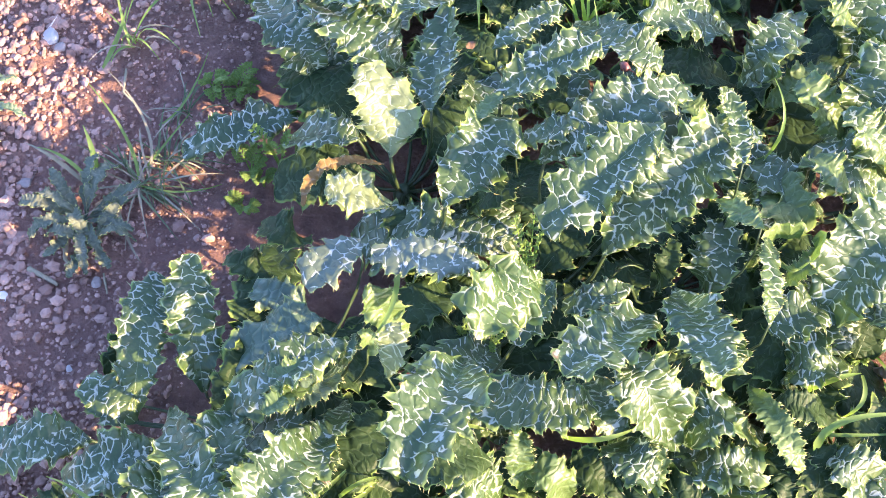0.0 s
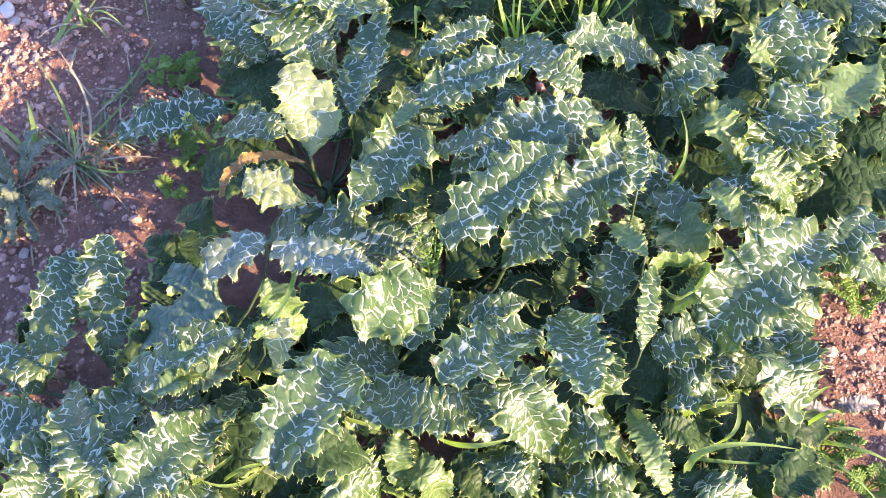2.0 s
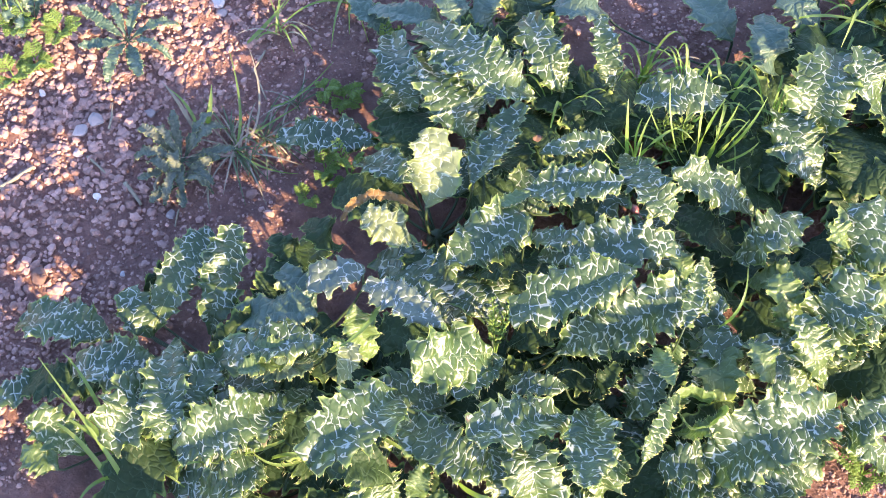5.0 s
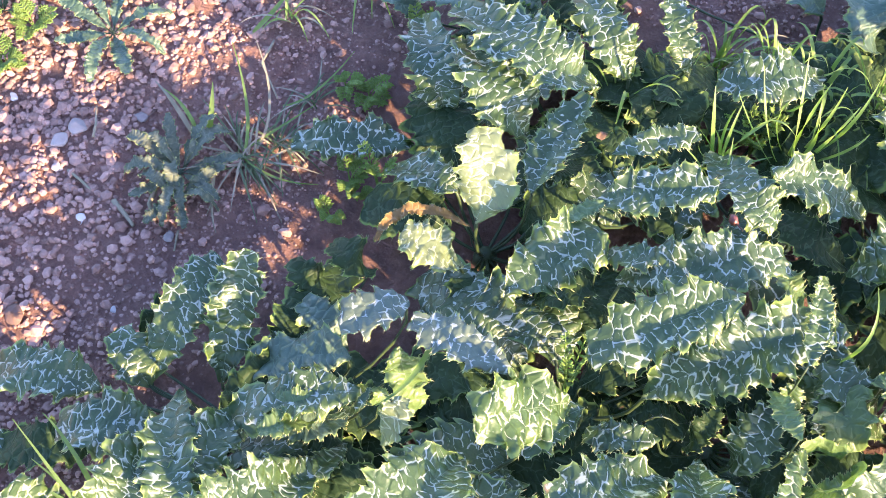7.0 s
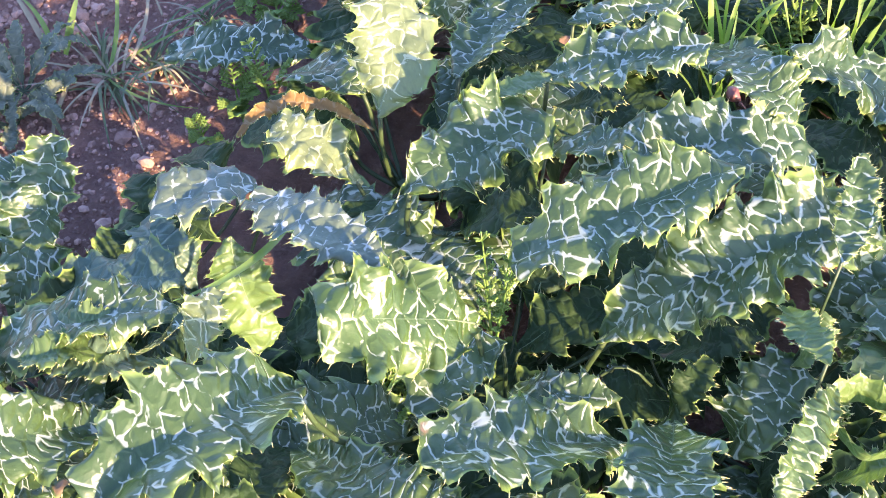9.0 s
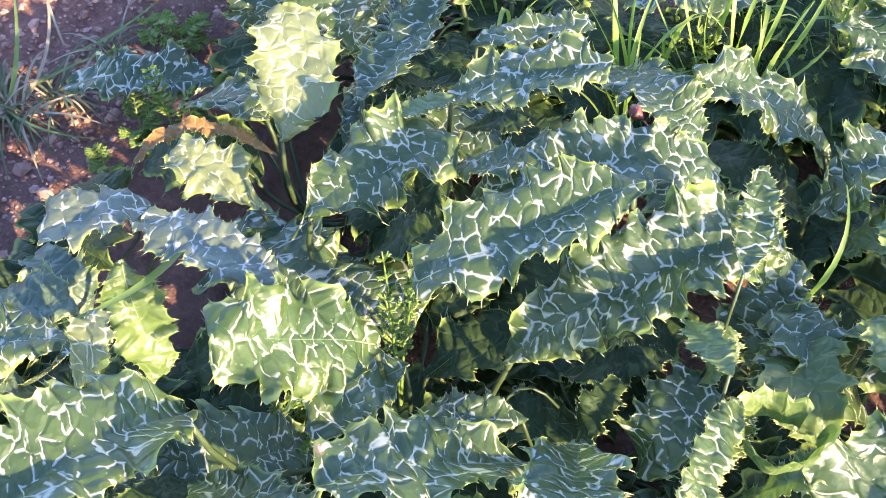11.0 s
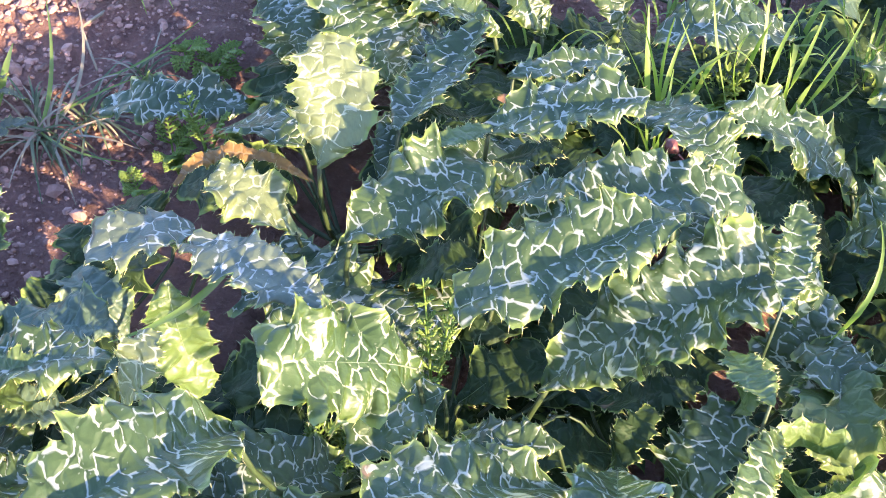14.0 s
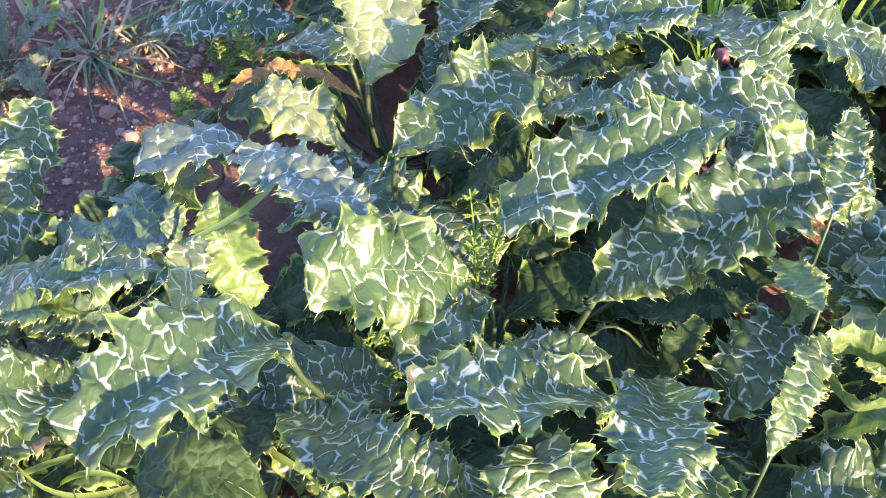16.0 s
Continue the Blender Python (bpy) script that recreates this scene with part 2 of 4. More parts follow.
def leaf(crown, base, mid, tip, width, roll, fold, wave, mat, spiny=1.0, camber=0.08, fine=True):
    """One thistle leaf from base over mid to tip, width across its lobes, rolled about its length, folded along the rib, its halves bulging
    and their edges wavy, lobed and toothed, each tooth with a spine."""
    base, mid, tip = Vector(base), Vector(mid), Vector(tip)
    origin = crown.location
    length = (mid - base).length + (tip - mid).length
    rnd = random.Random(int(1e4 * abs(base.x + 3 * base.y + 7 * tip.x)))
    lobes = max(4, min(9, round(length / (0.40 * width))))
    lobes = max(lobes, round(length / 0.022))
    teeth = 4
    nu, nv = (lobes * 24, 12) if fine else (lobes * 10, 6)
    phase = [rnd.uniform(0, math.tau) for _ in range(4)]
    lag = [rnd.uniform(-0.3, 0.3), rnd.uniform(-0.3, 0.3)]
    uneven = [[rnd.uniform(0.6, 1.3) for _ in range(lobes + 3)] for _ in range(2)]
    depth = rnd.uniform(0.27, 0.38)
    half = 0.56 * width
    turn = radians(roll)
    up = Vector((0, 0, 1))

    def spot(s, v):
        side = 1 if v > 0 else 0
        a = abs(v)
        env = min(1.0, 0.12 + (s / 0.34) ** 0.8)
        env *= (max(0.0, 1 - s) / 0.30) ** 0.5 if s > 0.70 else 1.0
        x = s * lobes + lag[side]
        saw = abs((x % 1.0) - 0.5) * 2
        small = abs(((teeth * x) % 1.0) - 0.5) * 2
        own = uneven[side][int(x + 1)]
        rim = -depth * own * math.sin(1.571 * saw) ** 0.8 * a ** 3.5 + 0.08 * (1 - small) ** 2 * a ** 7
        w = half * env * (1 + rim) * a
        c, d = bezier(base, mid, tip, min(1.0, s + 0.12 * a * width / length * (1 - saw)))
        d = d.normalized()
        flat = d.cross(up)
        flat = flat.normalized() if flat.length > 1e-4 else Vector((1, 0, 0))
        across = Matrix.Rotation(-turn, 3, d) @ flat
        face = across.cross(d)
        lift = fold * w - camber * w * a * env
        lift += wave * half * env * a ** 1.8 * (0.34 * math.sin(math.tau * x * 0.38 + phase[side]) + 0.13 * math.sin(math.tau * x * 1.6 + phase[2 + side]))
        lift += 0.05 * half * math.sin(9 * s + 4 * v + phase[0]) + 0.06 * half * env * a * (1 - a) * math.cos(math.tau * (2 * x - 0.8 * a))
        lift -= 0.10 * half * a ** 3 * (1 - saw)
        return c + across * (w if v > 0 else -w) + face * lift, w if v > 0 else -w, face

    bm = bmesh.new()
    uv = bm.loops.layers.uv.new("UVMap")
    rim = bm.verts.layers.float.new("rim")
    grid, coords = [], {}
    for i in range(nu + 1):
        s = i / nu * 0.999
        row = []
        for j in range(-nv // 2, nv // 2 + 1):
            v = 2 * j / nv
            p, w, _ = spot(s, v)
            vert = bm.verts.new(p - origin)
            vert[rim] = max(abs(v), (s - 0.88) / 0.12) ** 2
            coords[vert] = (s * length + 0.35 * abs(w), w)
            row.append(vert)
        grid.append(row)
    for one, two in zip(grid, grid[1:]):
        for j in range(nv):
            f = bm.faces.new((one[j], one[j + 1], two[j + 1], two[j]))
            for loop in f.loops:
                loop[uv].uv = coords[loop.vert]
    blade = part("leaf", bm, mat, crown)
    # a spine on each tooth, the longest at the lobes' points
    bm = bmesh.new()
    for v in (-1, 1):
        for k in range(1, lobes * teeth + 2):
            s = (k + 0.5 - teeth * lag[1 if v > 0 else 0]) / (teeth * lobes)
            if not 0.06 < s < 0.995 or (not fine and k % 2):
                continue
            p, _, face = spot(s, v)
            q, _, _ = spot(s, 0.8 * v)
            fwd = bezier(base, mid, tip, s)[1].normalized()
            long = k % teeth in (1, 2)
            big = (0.0040 if long else 0.0025) * rnd.uniform(0.6, 1.25) * min(1.0, width / 0.05) * spiny
            out = ((p - q).normalized() + 0.35 * fwd + rnd.uniform(-0.3, 0.5) * face).normalized()
            ring = [bm.verts.new(p - origin - out * 0.001 + (0.0005 if long else 0.0004) * e) for e in (fwd, face, -fwd, -face)]
            top = bm.verts.new(p - origin + out * big)
            for n in range(4):
                bm.faces.new((ring[n], ring[(n + 1) % 4], top))
    tagged(part("spine_fringe", bm, SPINE, blade), kind="stuff")
    # the stalk drops from the blade and runs low to the crown
    bm = bmesh.new()
    root = Vector((origin.x, origin.y, origin.z + 0.008))
    bend = Vector((0.25 * root.x + 0.75 * base.x, 0.25 * root.y + 0.75 * base.y, 0.62 * root.z + 0.38 * base.z))
    stalk = [bezier(root, bend, base, k / 6)[0] for k in range(6)]
    wide = min(0.0018, 0.022 * width + 0.0005)
    tube(bm, [p - origin for p in stalk + [spot(0.05, 0)[0] - Vector((0, 0, 0.001))]], [wide] * 7)
    part("petiole", bm, STALK, blade)
    bm = bmesh.new()
    line = [spot(0.97 * k / 12, 0)[0] + Vector((0, 0, -0.0004)) for k in range(13)]
    tube(bm, [p - origin for p in line], [wide * (1 - 0.8 * k / 12) * 0.4 for k in range(13)])
    part("midrib", bm, RIB, blade)
    return blade


# leaves of the thistles, rosette by rosette
crown_a = rosette(0.051, 0.656)
crown_b = rosette(0.180, 0.526)
crown_c = rosette(0.307, 0.535)
crown_d = rosette(-0.081, 0.405)
crown_e = rosette(0.415, 0.804)
crown_f = rosette(0.067, 0.823)
crown_g = rosette(0.490, 0.617)
crown_h = rosette(0.234, 0.813)
crown_i = rosette(0.382, 0.412)
crown_j = rosette(0.158, 0.351)
crown_k = rosette(-0.002, 0.923)
crown_l = rosette(0.293, 1.015)
leaf(crown_f, (0.057, 0.757, 0.080), (0.020, 0.774, 0.120), (-0.037, 0.836, 0.100), 0.065, 0, 0.29, .5, VEINED)
leaf(crown_f, (0.104, 0.831, 0.090), (0.042, 0.822, 0.130), (-0.060, 0.872, 0.100), 0.069, 0, 0.34, .5, VEINED)
leaf(crown_f, (-0.037, 0.776, 0.040), (-0.057, 0.804, 0.080), (-0.101, 0.875, 0.060), 0.060, 10, 0.34, .6, VEINED)
leaf(crown_f, (0.129, 0.865, 0.070), (0.099, 0.879, 0.110), (0.054, 0.934, 0.100), 0.053, 10, 0.34, .6, VEINED)
leaf(crown_f, (0.182, 0.891, 0.070), (0.161, 0.917, 0.100), (0.136, 0.968, 0.100), 0.034, 0, 0.34, .6, VEINED)
leaf(crown_h, (0.309, 0.931, 0.080), (0.265, 0.890, 0.110), (0.211, 0.884, 0.090), 0.059, 10, 0.24, .7, VEINED)
leaf(crown_e, (0.410, 0.907, 0.070), (0.409, 0.937, 0.120), (0.413, 1.014, 0.110), 0.075, 0, 0.34, .5, VEINED)
leaf(crown_e, (0.442, 0.860, 0.060), (0.404, 0.875, 0.100), (0.381, 0.915, 0.100), 0.065, 0, 0.24, .7, VEINED)
leaf(crown_e, (0.490, 0.981, 0.060), (0.460, 0.975, 0.120), (0.437, 1.014, 0.130), 0.052, 0, 0.24, .4, VEINED)
leaf(crown_h, (0.224, 0.789, 0.100), (0.265, 0.736, 0.140), (0.303, 0.712, 0.130), 0.052, 0, 0.24, .6, VEINED)
leaf(crown_e, (0.383, 0.742, 0.050), (0.341, 0.736, 0.090), (0.301, 0.757, 0.080), 0.043, 0, 0.24, .2, PLAIN_SHADE)
leaf(crown_c, (0.358, 0.415, 0.190), (0.362, 0.450, 0.200), (0.368, 0.500, 0.176), 0.020, -25, 0.20, .6, PALE)
leaf(crown_c, (0.425, 0.572, 0.050), (0.392, 0.576, 0.090), (0.367, 0.602, 0.100), 0.031, 20, 0.44, .4, FRESH)
leaf(crown_g, (0.442, 0.584, 0.070), (0.408, 0.582, 0.120), (0.374, 0.606, 0.120), 0.052, 0, 0.24, .5, VEINED)
leaf(crown_g, (0.506, 0.586, 0.070), (0.466, 0.589, 0.120), (0.423, 0.615, 0.120), 0.064, 0, 0.24, .5, VEINED)
leaf(crown_g, (0.455, 0.574, 0.120), (0.438, 0.577, 0.150), (0.425, 0.595, 0.150), 0.031, 0, 0.24, .5, FRESH)
leaf(crown_g, (0.410, 0.459, 0.070), (0.459, 0.502, 0.150), (0.516, 0.561, 0.140), 0.072, -10, 0.44, .5, VEINED)
leaf(crown_g, (0.465, 0.491, 0.060), (0.414, 0.468, 0.110), (0.375, 0.450, 0.100), 0.047, 0, 0.24, .6, VEINED)
leaf(crown_g, (0.525, 0.509, 0.060), (0.486, 0.486, 0.100), (0.460, 0.456, 0.100), 0.047, 0, 0.24, .6, VEINED)
leaf(crown_e, (0.377, 0.719, 0.080), (0.402, 0.726, 0.130), (0.432, 0.774, 0.120), 0.054, 0, 0.24, .8, VEINED)
leaf(crown_e, (0.486, 0.740, 0.080), (0.497, 0.761, 0.130), (0.516, 0.814, 0.130), 0.076, 0, 0.24, .6, VEINED)
leaf(crown_g, (0.467, 0.642, 0.080), (0.489, 0.660, 0.140), (0.518, 0.713, 0.140), 0.067, 0, 0.24, .9, VEINED)
leaf(crown_g, (0.491, 0.621, 0.080), (0.509, 0.650, 0.120), (0.535, 0.689, 0.120), 0.049, 0, 0.24, .9, VEINED)
leaf(crown_d, (-0.189, 0.411, 0.030), (-0.177, 0.473, 0.075), (-0.161, 0.527, 0.095), 0.050, -8, 0.16, .3, VEINED)
leaf(crown_d, (-0.122, 0.430, 0.045), (-0.125, 0.482, 0.092), (-0.127, 0.527, 0.130), 0.048, -8, 0.40, .8, VEINED)
leaf(crown_d, (-0.217, 0.385, 0.050), (-0.266, 0.377, 0.070), (-0.327, 0.367, 0.040), 0.055, 0, 0.24, .5, VEINED)
leaf(crown_d, (-0.185, 0.408, 0.030), (-0.206, 0.422, 0.050), (-0.231, 0.446, 0.050), 0.041, 0, 0.24, .4, VEINED)
leaf(crown_d, (-0.134, 0.367, 0.070), (-0.173, 0.347, 0.100), (-0.225, 0.332, 0.080), 0.059, 0, 0.24, .5, VEINED)
leaf(crown_d, (-0.132, 0.356, 0.080), (-0.129, 0.306, 0.120), (-0.139, 0.262, 0.100), 0.063, 15, 0.44, .5, VEINED)
leaf(crown_d, (-0.136, 0.398, 0.090), (-0.104, 0.329, 0.130), (-0.079, 0.289, 0.120), 0.048, 0, 0.44, .8, VEINED)
leaf(crown_d, (-0.076, 0.414, 0.080), (-0.082, 0.349, 0.120), (-0.082, 0.301, 0.110), 0.045, 10, 0.34, .6, VEINED)
leaf(crown_d, (0.023, 0.437, 0.130), (-0.032, 0.414, 0.132), (-0.087, 0.380, 0.096), 0.052, -8, 0.22, .6, VEINED)
leaf(crown_d, (-0.009, 0.477, 0.095), (-0.048, 0.465, 0.098), (-0.099, 0.440, 0.074), 0.047, -6, 0.24, .7, GREY)
leaf(crown_d, (-0.011, 0.420, 0.100), (-0.024, 0.395, 0.130), (-0.048, 0.377, 0.130), 0.025, 0, 0.34, .4, FRESH)
leaf(crown_d, (0.001, 0.379, 0.090), (-0.024, 0.322, 0.140), (-0.069, 0.280, 0.120), 0.061, 15, 0.39, .5, VEINED)
leaf(crown_b, (0.058, 0.392, 0.160), (0.066, 0.402, 0.192), (0.068, 0.420, 0.204), 0.026, 0, 0.2, .4, YOUNG)
leaf(crown_d, (-0.054, 0.257, 0.050), (-0.014, 0.278, 0.100), (0.013, 0.305, 0.100), 0.047, 0, 0.24, .5, VEINED)
leaf(crown_d, (-0.174, 0.260, 0.050), (-0.208, 0.265, 0.070), (-0.237, 0.273, 0.080), 0.049, 0, 0.10, .6, PALE)
leaf(crown_d, (-0.199, 0.234, 0.040), (-0.217, 0.236, 0.050), (-0.238, 0.231, 0.050), 0.038, 0, 0.24, .4, FRESH)
leaf(crown_i, (0.294, 0.358, 0.070), (0.268, 0.384, 0.130), (0.252, 0.407, 0.140), 0.056, 10, 0.49, .4, VEINED)
leaf(crown_i, (0.226, 0.434, 0.060), (0.233, 0.392, 0.100), (0.244, 0.365, 0.090), 0.040, 0, 0.24, .5, VEINED)
leaf(crown_i, (0.239, 0.376, 0.060), (0.253, 0.344, 0.100), (0.271, 0.325, 0.090), 0.042, 0, 0.24, .5, VEINED)
leaf(crown_i, (0.335, 0.411, 0.070), (0.332, 0.416, 0.120), (0.338, 0.439, 0.130), 0.037, 0, 0.30, 1, PALE)
leaf(crown_g, (0.390, 0.434, 0.060), (0.406, 0.440, 0.100), (0.433, 0.468, 0.100), 0.038, 0, 0.24, .7, VEINED)
leaf(crown_i, (0.386, 0.428, 0.050), (0.405, 0.421, 0.090), (0.441, 0.427, 0.080), 0.033, 0, 0.24, .8, VEINED)
leaf(crown_i, (0.357, 0.415, 0.070), (0.371, 0.370, 0.100), (0.391, 0.335, 0.080), 0.026, 0, 0.34, .4, FRESH)
leaf(crown_i, (0.337, 0.415, 0.060), (0.337, 0.374, 0.100), (0.362, 0.365, 0.060), 0.021, 20, 0.44, .3, FRESH)
leaf(crown_i, (0.296, 0.372, 0.060), (0.314, 0.374, 0.100), (0.338, 0.386, 0.100), 0.045, 0, 0.29, .6, VEINED)
leaf(crown_i, (0.301, 0.363, 0.050), (0.322, 0.344, 0.080), (0.353, 0.339, 0.070), 0.047, 0, 0.24, .8, VEINED)
leaf(crown_i, (0.454, 0.355, 0.030), (0.481, 0.365, 0.060), (0.516, 0.388, 0.060), 0.044, 0, 0.24, .3, PLAIN_SHADE)
leaf(crown_g, (0.493, 0.513, 0.070), (0.488, 0.448, 0.110), (0.506, 0.417, 0.080), 0.060, 0, 0.34, .6, VEINED)
leaf(crown_e, (0.550, 0.750, 0.060), (0.519, 0.768, 0.110), (0.499, 0.826, 0.110), 0.070, 0, 0.24, .5, VEINED)
leaf(crown_e, (0.608, 0.808, 0.060), (0.557, 0.736, 0.100), (0.514, 0.698, 0.100), 0.055, 0, 0.29, .4, FRESH)
leaf(crown_e, (0.481, 0.674, 0.070), (0.499, 0.675, 0.120), (0.521, 0.708, 0.120), 0.051, 0, 0.24, .8, VEINED)
leaf(crown_g, (0.447, 0.659, 0.080), (0.487, 0.643, 0.120), (0.535, 0.667, 0.120), 0.047, 0, 0.15, .9, PALE)
leaf(crown_e, (0.556, 1.041, 0.050), (0.522, 1.047, 0.090), (0.490, 1.089, 0.090), 0.069, 0, 0.24, .6, VEINED)
leaf(crown_b, (0.090, 0.420, 0.060), (0.170, 0.383, 0.120), (0.226, 0.384, 0.110), 0.050, 0, 0.24, .4, VEINED)
leaf(crown_c, (0.325, 0.511, 0.060), (0.334, 0.520, 0.100), (0.347, 0.556, 0.110), 0.045, 0, 0.24, .5, VEINED)
leaf(crown_c, (0.286, 0.517, 0.050), (0.294, 0.518, 0.090), (0.303, 0.543, 0.100), 0.025, 0, 0.24, .4, PLAIN_SHADE)
leaf(crown_c, (0.378, 0.602, 0.095), (0.394, 0.572, 0.125), (0.408, 0.538, 0.110), 0.050, -8, 0.30, .5, FRESH)
leaf(crown_b, (0.082, 0.436, 0.040), (0.092, 0.390, 0.080), (0.084, 0.364, 0.070), 0.038, 0, 0.24, .3, PLAIN_SHADE)
leaf(crown_d, (0.001, 0.436, 0.070), (-0.007, 0.400, 0.120), (-0.050, 0.390, 0.110), 0.030, 0, 0.34, .3, GREY)
leaf(crown_d, (-0.088, 0.409, 0.090), (-0.038, 0.406, 0.130), (-0.009, 0.423, 0.130), 0.025, 0, 0.34, .4, FRESH)
leaf(crown_d, (0.009, 0.416, 0.060), (0.003, 0.366, 0.110), (-0.036, 0.348, 0.100), 0.027, 0, 0.24, .5, VEINED)
leaf(crown_d, (-0.005, 0.382, 0.070), (-0.004, 0.339, 0.100), (-0.023, 0.316, 0.100), 0.030, 0, 0.24, .5, VEINED)
leaf(crown_d, (-0.011, 0.415, 0.100), (0.020, 0.419, 0.130), (0.027, 0.441, 0.140), 0.013, 30, 0.44, .2, VEINED)
leaf(crown_d, (0.036, 0.434, 0.120), (0.040, 0.432, 0.140), (0.035, 0.440, 0.150), 0.020, -30, 0.24, .2, FRESH)
leaf(crown_a, (0.109, 0.612, 0.040), (0.141, 0.610, 0.080), (0.165, 0.626, 0.080), 0.038, 0, 0.24, .2, PLAIN_SHADE)
leaf(crown_a, (0.142, 0.712, 0.080), (0.171, 0.700, 0.110), (0.192, 0.709, 0.110), 0.024, 0, 0.24, .3, PLAIN_SHADE)
leaf(crown_a, (0.115, 0.758, 0.070), (0.105, 0.715, 0.110), (0.091, 0.706, 0.110), 0.022, 0, 0.24, .5, PLAIN_SHADE)
leaf(crown_d, (-0.067, 0.554, 0.030), (-0.083, 0.550, 0.060), (-0.110, 0.562, 0.060), 0.033, 0, 0.24, .3, PLAIN_SHADE)
leaf(crown_d, (-0.042, 0.586, 0.040), (-0.048, 0.576, 0.080), (-0.077, 0.590, 0.070), 0.040, 0, 0.24, .3, PLAIN_SHADE)
leaf(crown_d, (-0.206, 0.338, 0.030), (-0.235, 0.319, 0.060), (-0.291, 0.303, 0.030), 0.048, 0, 0.24, .3, PLAIN_SHADE)
leaf(crown_d, (-0.273, 0.332, 0.030), (-0.280, 0.303, 0.040), (-0.309, 0.274, 0.030), 0.035, 0, 0.24, .4, VEINED)
leaf(crown_k, (-0.039, 0.922, 0.040), (-0.077, 0.905, 0.070), (-0.148, 0.907, 0.050), 0.037, 0, 0.24, .3, GREY)
leaf(crown_k, (-0.013, 0.933, 0.040), (-0.036, 0.931, 0.070), (-0.065, 0.967, 0.070), 0.041, 0, 0.24, .3, GREY)
leaf(crown_k, (0.015, 0.939, 0.040), (-0.005, 0.948, 0.070), (0.006, 1.000, 0.060), 0.037, 0, 0.24, .3, GREY)
leaf(crown_k, (-0.106, 0.898, 0.030), (-0.136, 0.898, 0.050), (-0.177, 0.920, 0.050), 0.034, 0, 0.24, .3, GREY)
leaf(crown_l, (0.137, 1.018, 0.040), (0.112, 0.996, 0.070), (0.069, 0.992, 0.060), 0.044, 0, 0.24, .3, GREY)
leaf(crown_l, (0.352, 1.011, 0.040), (0.338, 1.014, 0.080), (0.318, 1.070, 0.070), 0.051, 0, 0.24, .4, GREY)
leaf(crown_l, (0.292, 1.043, 0.040), (0.264, 1.052, 0.060), (0.227, 1.076, 0.060), 0.060, 0, 0.24, .3, GREY)
leaf(crown_l, (0.388, 1.091, 0.040), (0.359, 1.101, 0.060), (0.326, 1.116, 0.060), 0.052, 0, 0.24, .3, GREY)
leaf(crown_i, (0.446, 0.394, 0.030), (0.405, 0.389, 0.080), (0.377, 0.398, 0.080), 0.031, 0, 0.29, .4, PLAIN_SHADE)
leaf(crown_i, (0.380, 0.391, 0.030), (0.381, 0.347, 0.060), (0.400, 0.318, 0.050), 0.043, 0, 0.29, .3, PLAIN_SHADE)
leaf(crown_i, (0.433, 0.323, 0.030), (0.413, 0.341, 0.060), (0.399, 0.359, 0.060), 0.048, 0, 0.29, .3, PLAIN_SHADE)
leaf(crown_i, (0.463, 0.320, 0.030), (0.438, 0.337, 0.070), (0.422, 0.352, 0.070), 0.047, 0, 0.29, .4, VEINED)
leaf(crown_j, (0.174, 0.327, 0.040), (0.162, 0.343, 0.090), (0.166, 0.366, 0.100), 0.025, 0, 0.29, .6, FRESH)
leaf(crown_j, (0.145, 0.314, 0.050), (0.130, 0.319, 0.100), (0.109, 0.336, 0.100), 0.059, 0, 0.15, .5, PALE)
leaf(crown_j, (0.198, 0.323, 0.040), (0.191, 0.331, 0.080), (0.170, 0.343, 0.080), 0.037, 0, 0.29, .4, FRESH)
leaf(crown_j, (0.247, 0.328, 0.030), (0.230, 0.341, 0.060), (0.204, 0.352, 0.060), 0.043, 0, 0.29, .3, PLAIN_SHADE)
leaf(crown_j, (0.066, 0.322, 0.030), (0.042, 0.336, 0.060), (0.013, 0.332, 0.060), 0.046, 0, 0.29, .3, PLAIN_SHADE)
leaf(crown_i, (0.263, 0.324, 0.040), (0.270, 0.333, 0.080), (0.276, 0.353, 0.100), 0.025, 0, 0.29, .4, FRESH)
leaf(crown_g, (0.539, 0.568, 0.060), (0.549, 0.574, 0.100), (0.577, 0.614, 0.090), 0.049, 0, 0.29, .5, VEINED)
leaf(crown_g, (0.604, 0.563, 0.040), (0.568, 0.562, 0.080), (0.540, 0.572, 0.080), 0.041, 0, 0.29, .5, VEINED)
leaf(crown_e, (0.401, 0.693, 0.080), (0.427, 0.697, 0.110), (0.462, 0.715, 0.110), 0.036, 0, 0.34, .7, FRESH)
dead = empty("dead_leaf", 0.516, 0.438, ground_z(0.516, 0.438), "shrivelled grey-lilac dead leaf lying on the soil", "dead leaf")
leaf(dead, (0.476, 0.448, 0.022), (0.512, 0.436, 0.032), (0.546, 0.440, 0.022), 0.024, 0, 0.3, .5, FADED, 0.3)
leaf(dead, (0.544, 0.440, 0.020), (0.562, 0.445, 0.030), (0.588, 0.450, 0.020), 0.018, 0, 0.4, .5, FADED, 0.3)
leaf(crown_i, (0.542, 0.382, 0.030), (0.508, 0.366, 0.070), (0.490, 0.343, 0.060), 0.041, 0, 0.29, .3, PLAIN_SHADE)
leaf(crown_b, (0.182, 0.549, 0.030), (0.205, 0.566, 0.050), (0.226, 0.594, 0.050), 0.046, 0, 0.24, .5, PLAIN_SHADE)
leaf(crown_b, (0.127, 0.486, 0.020), (0.112, 0.476, 0.040), (0.086, 0.477, 0.035), 0.031, 0, 0.24, .3, PLAIN_SHADE)
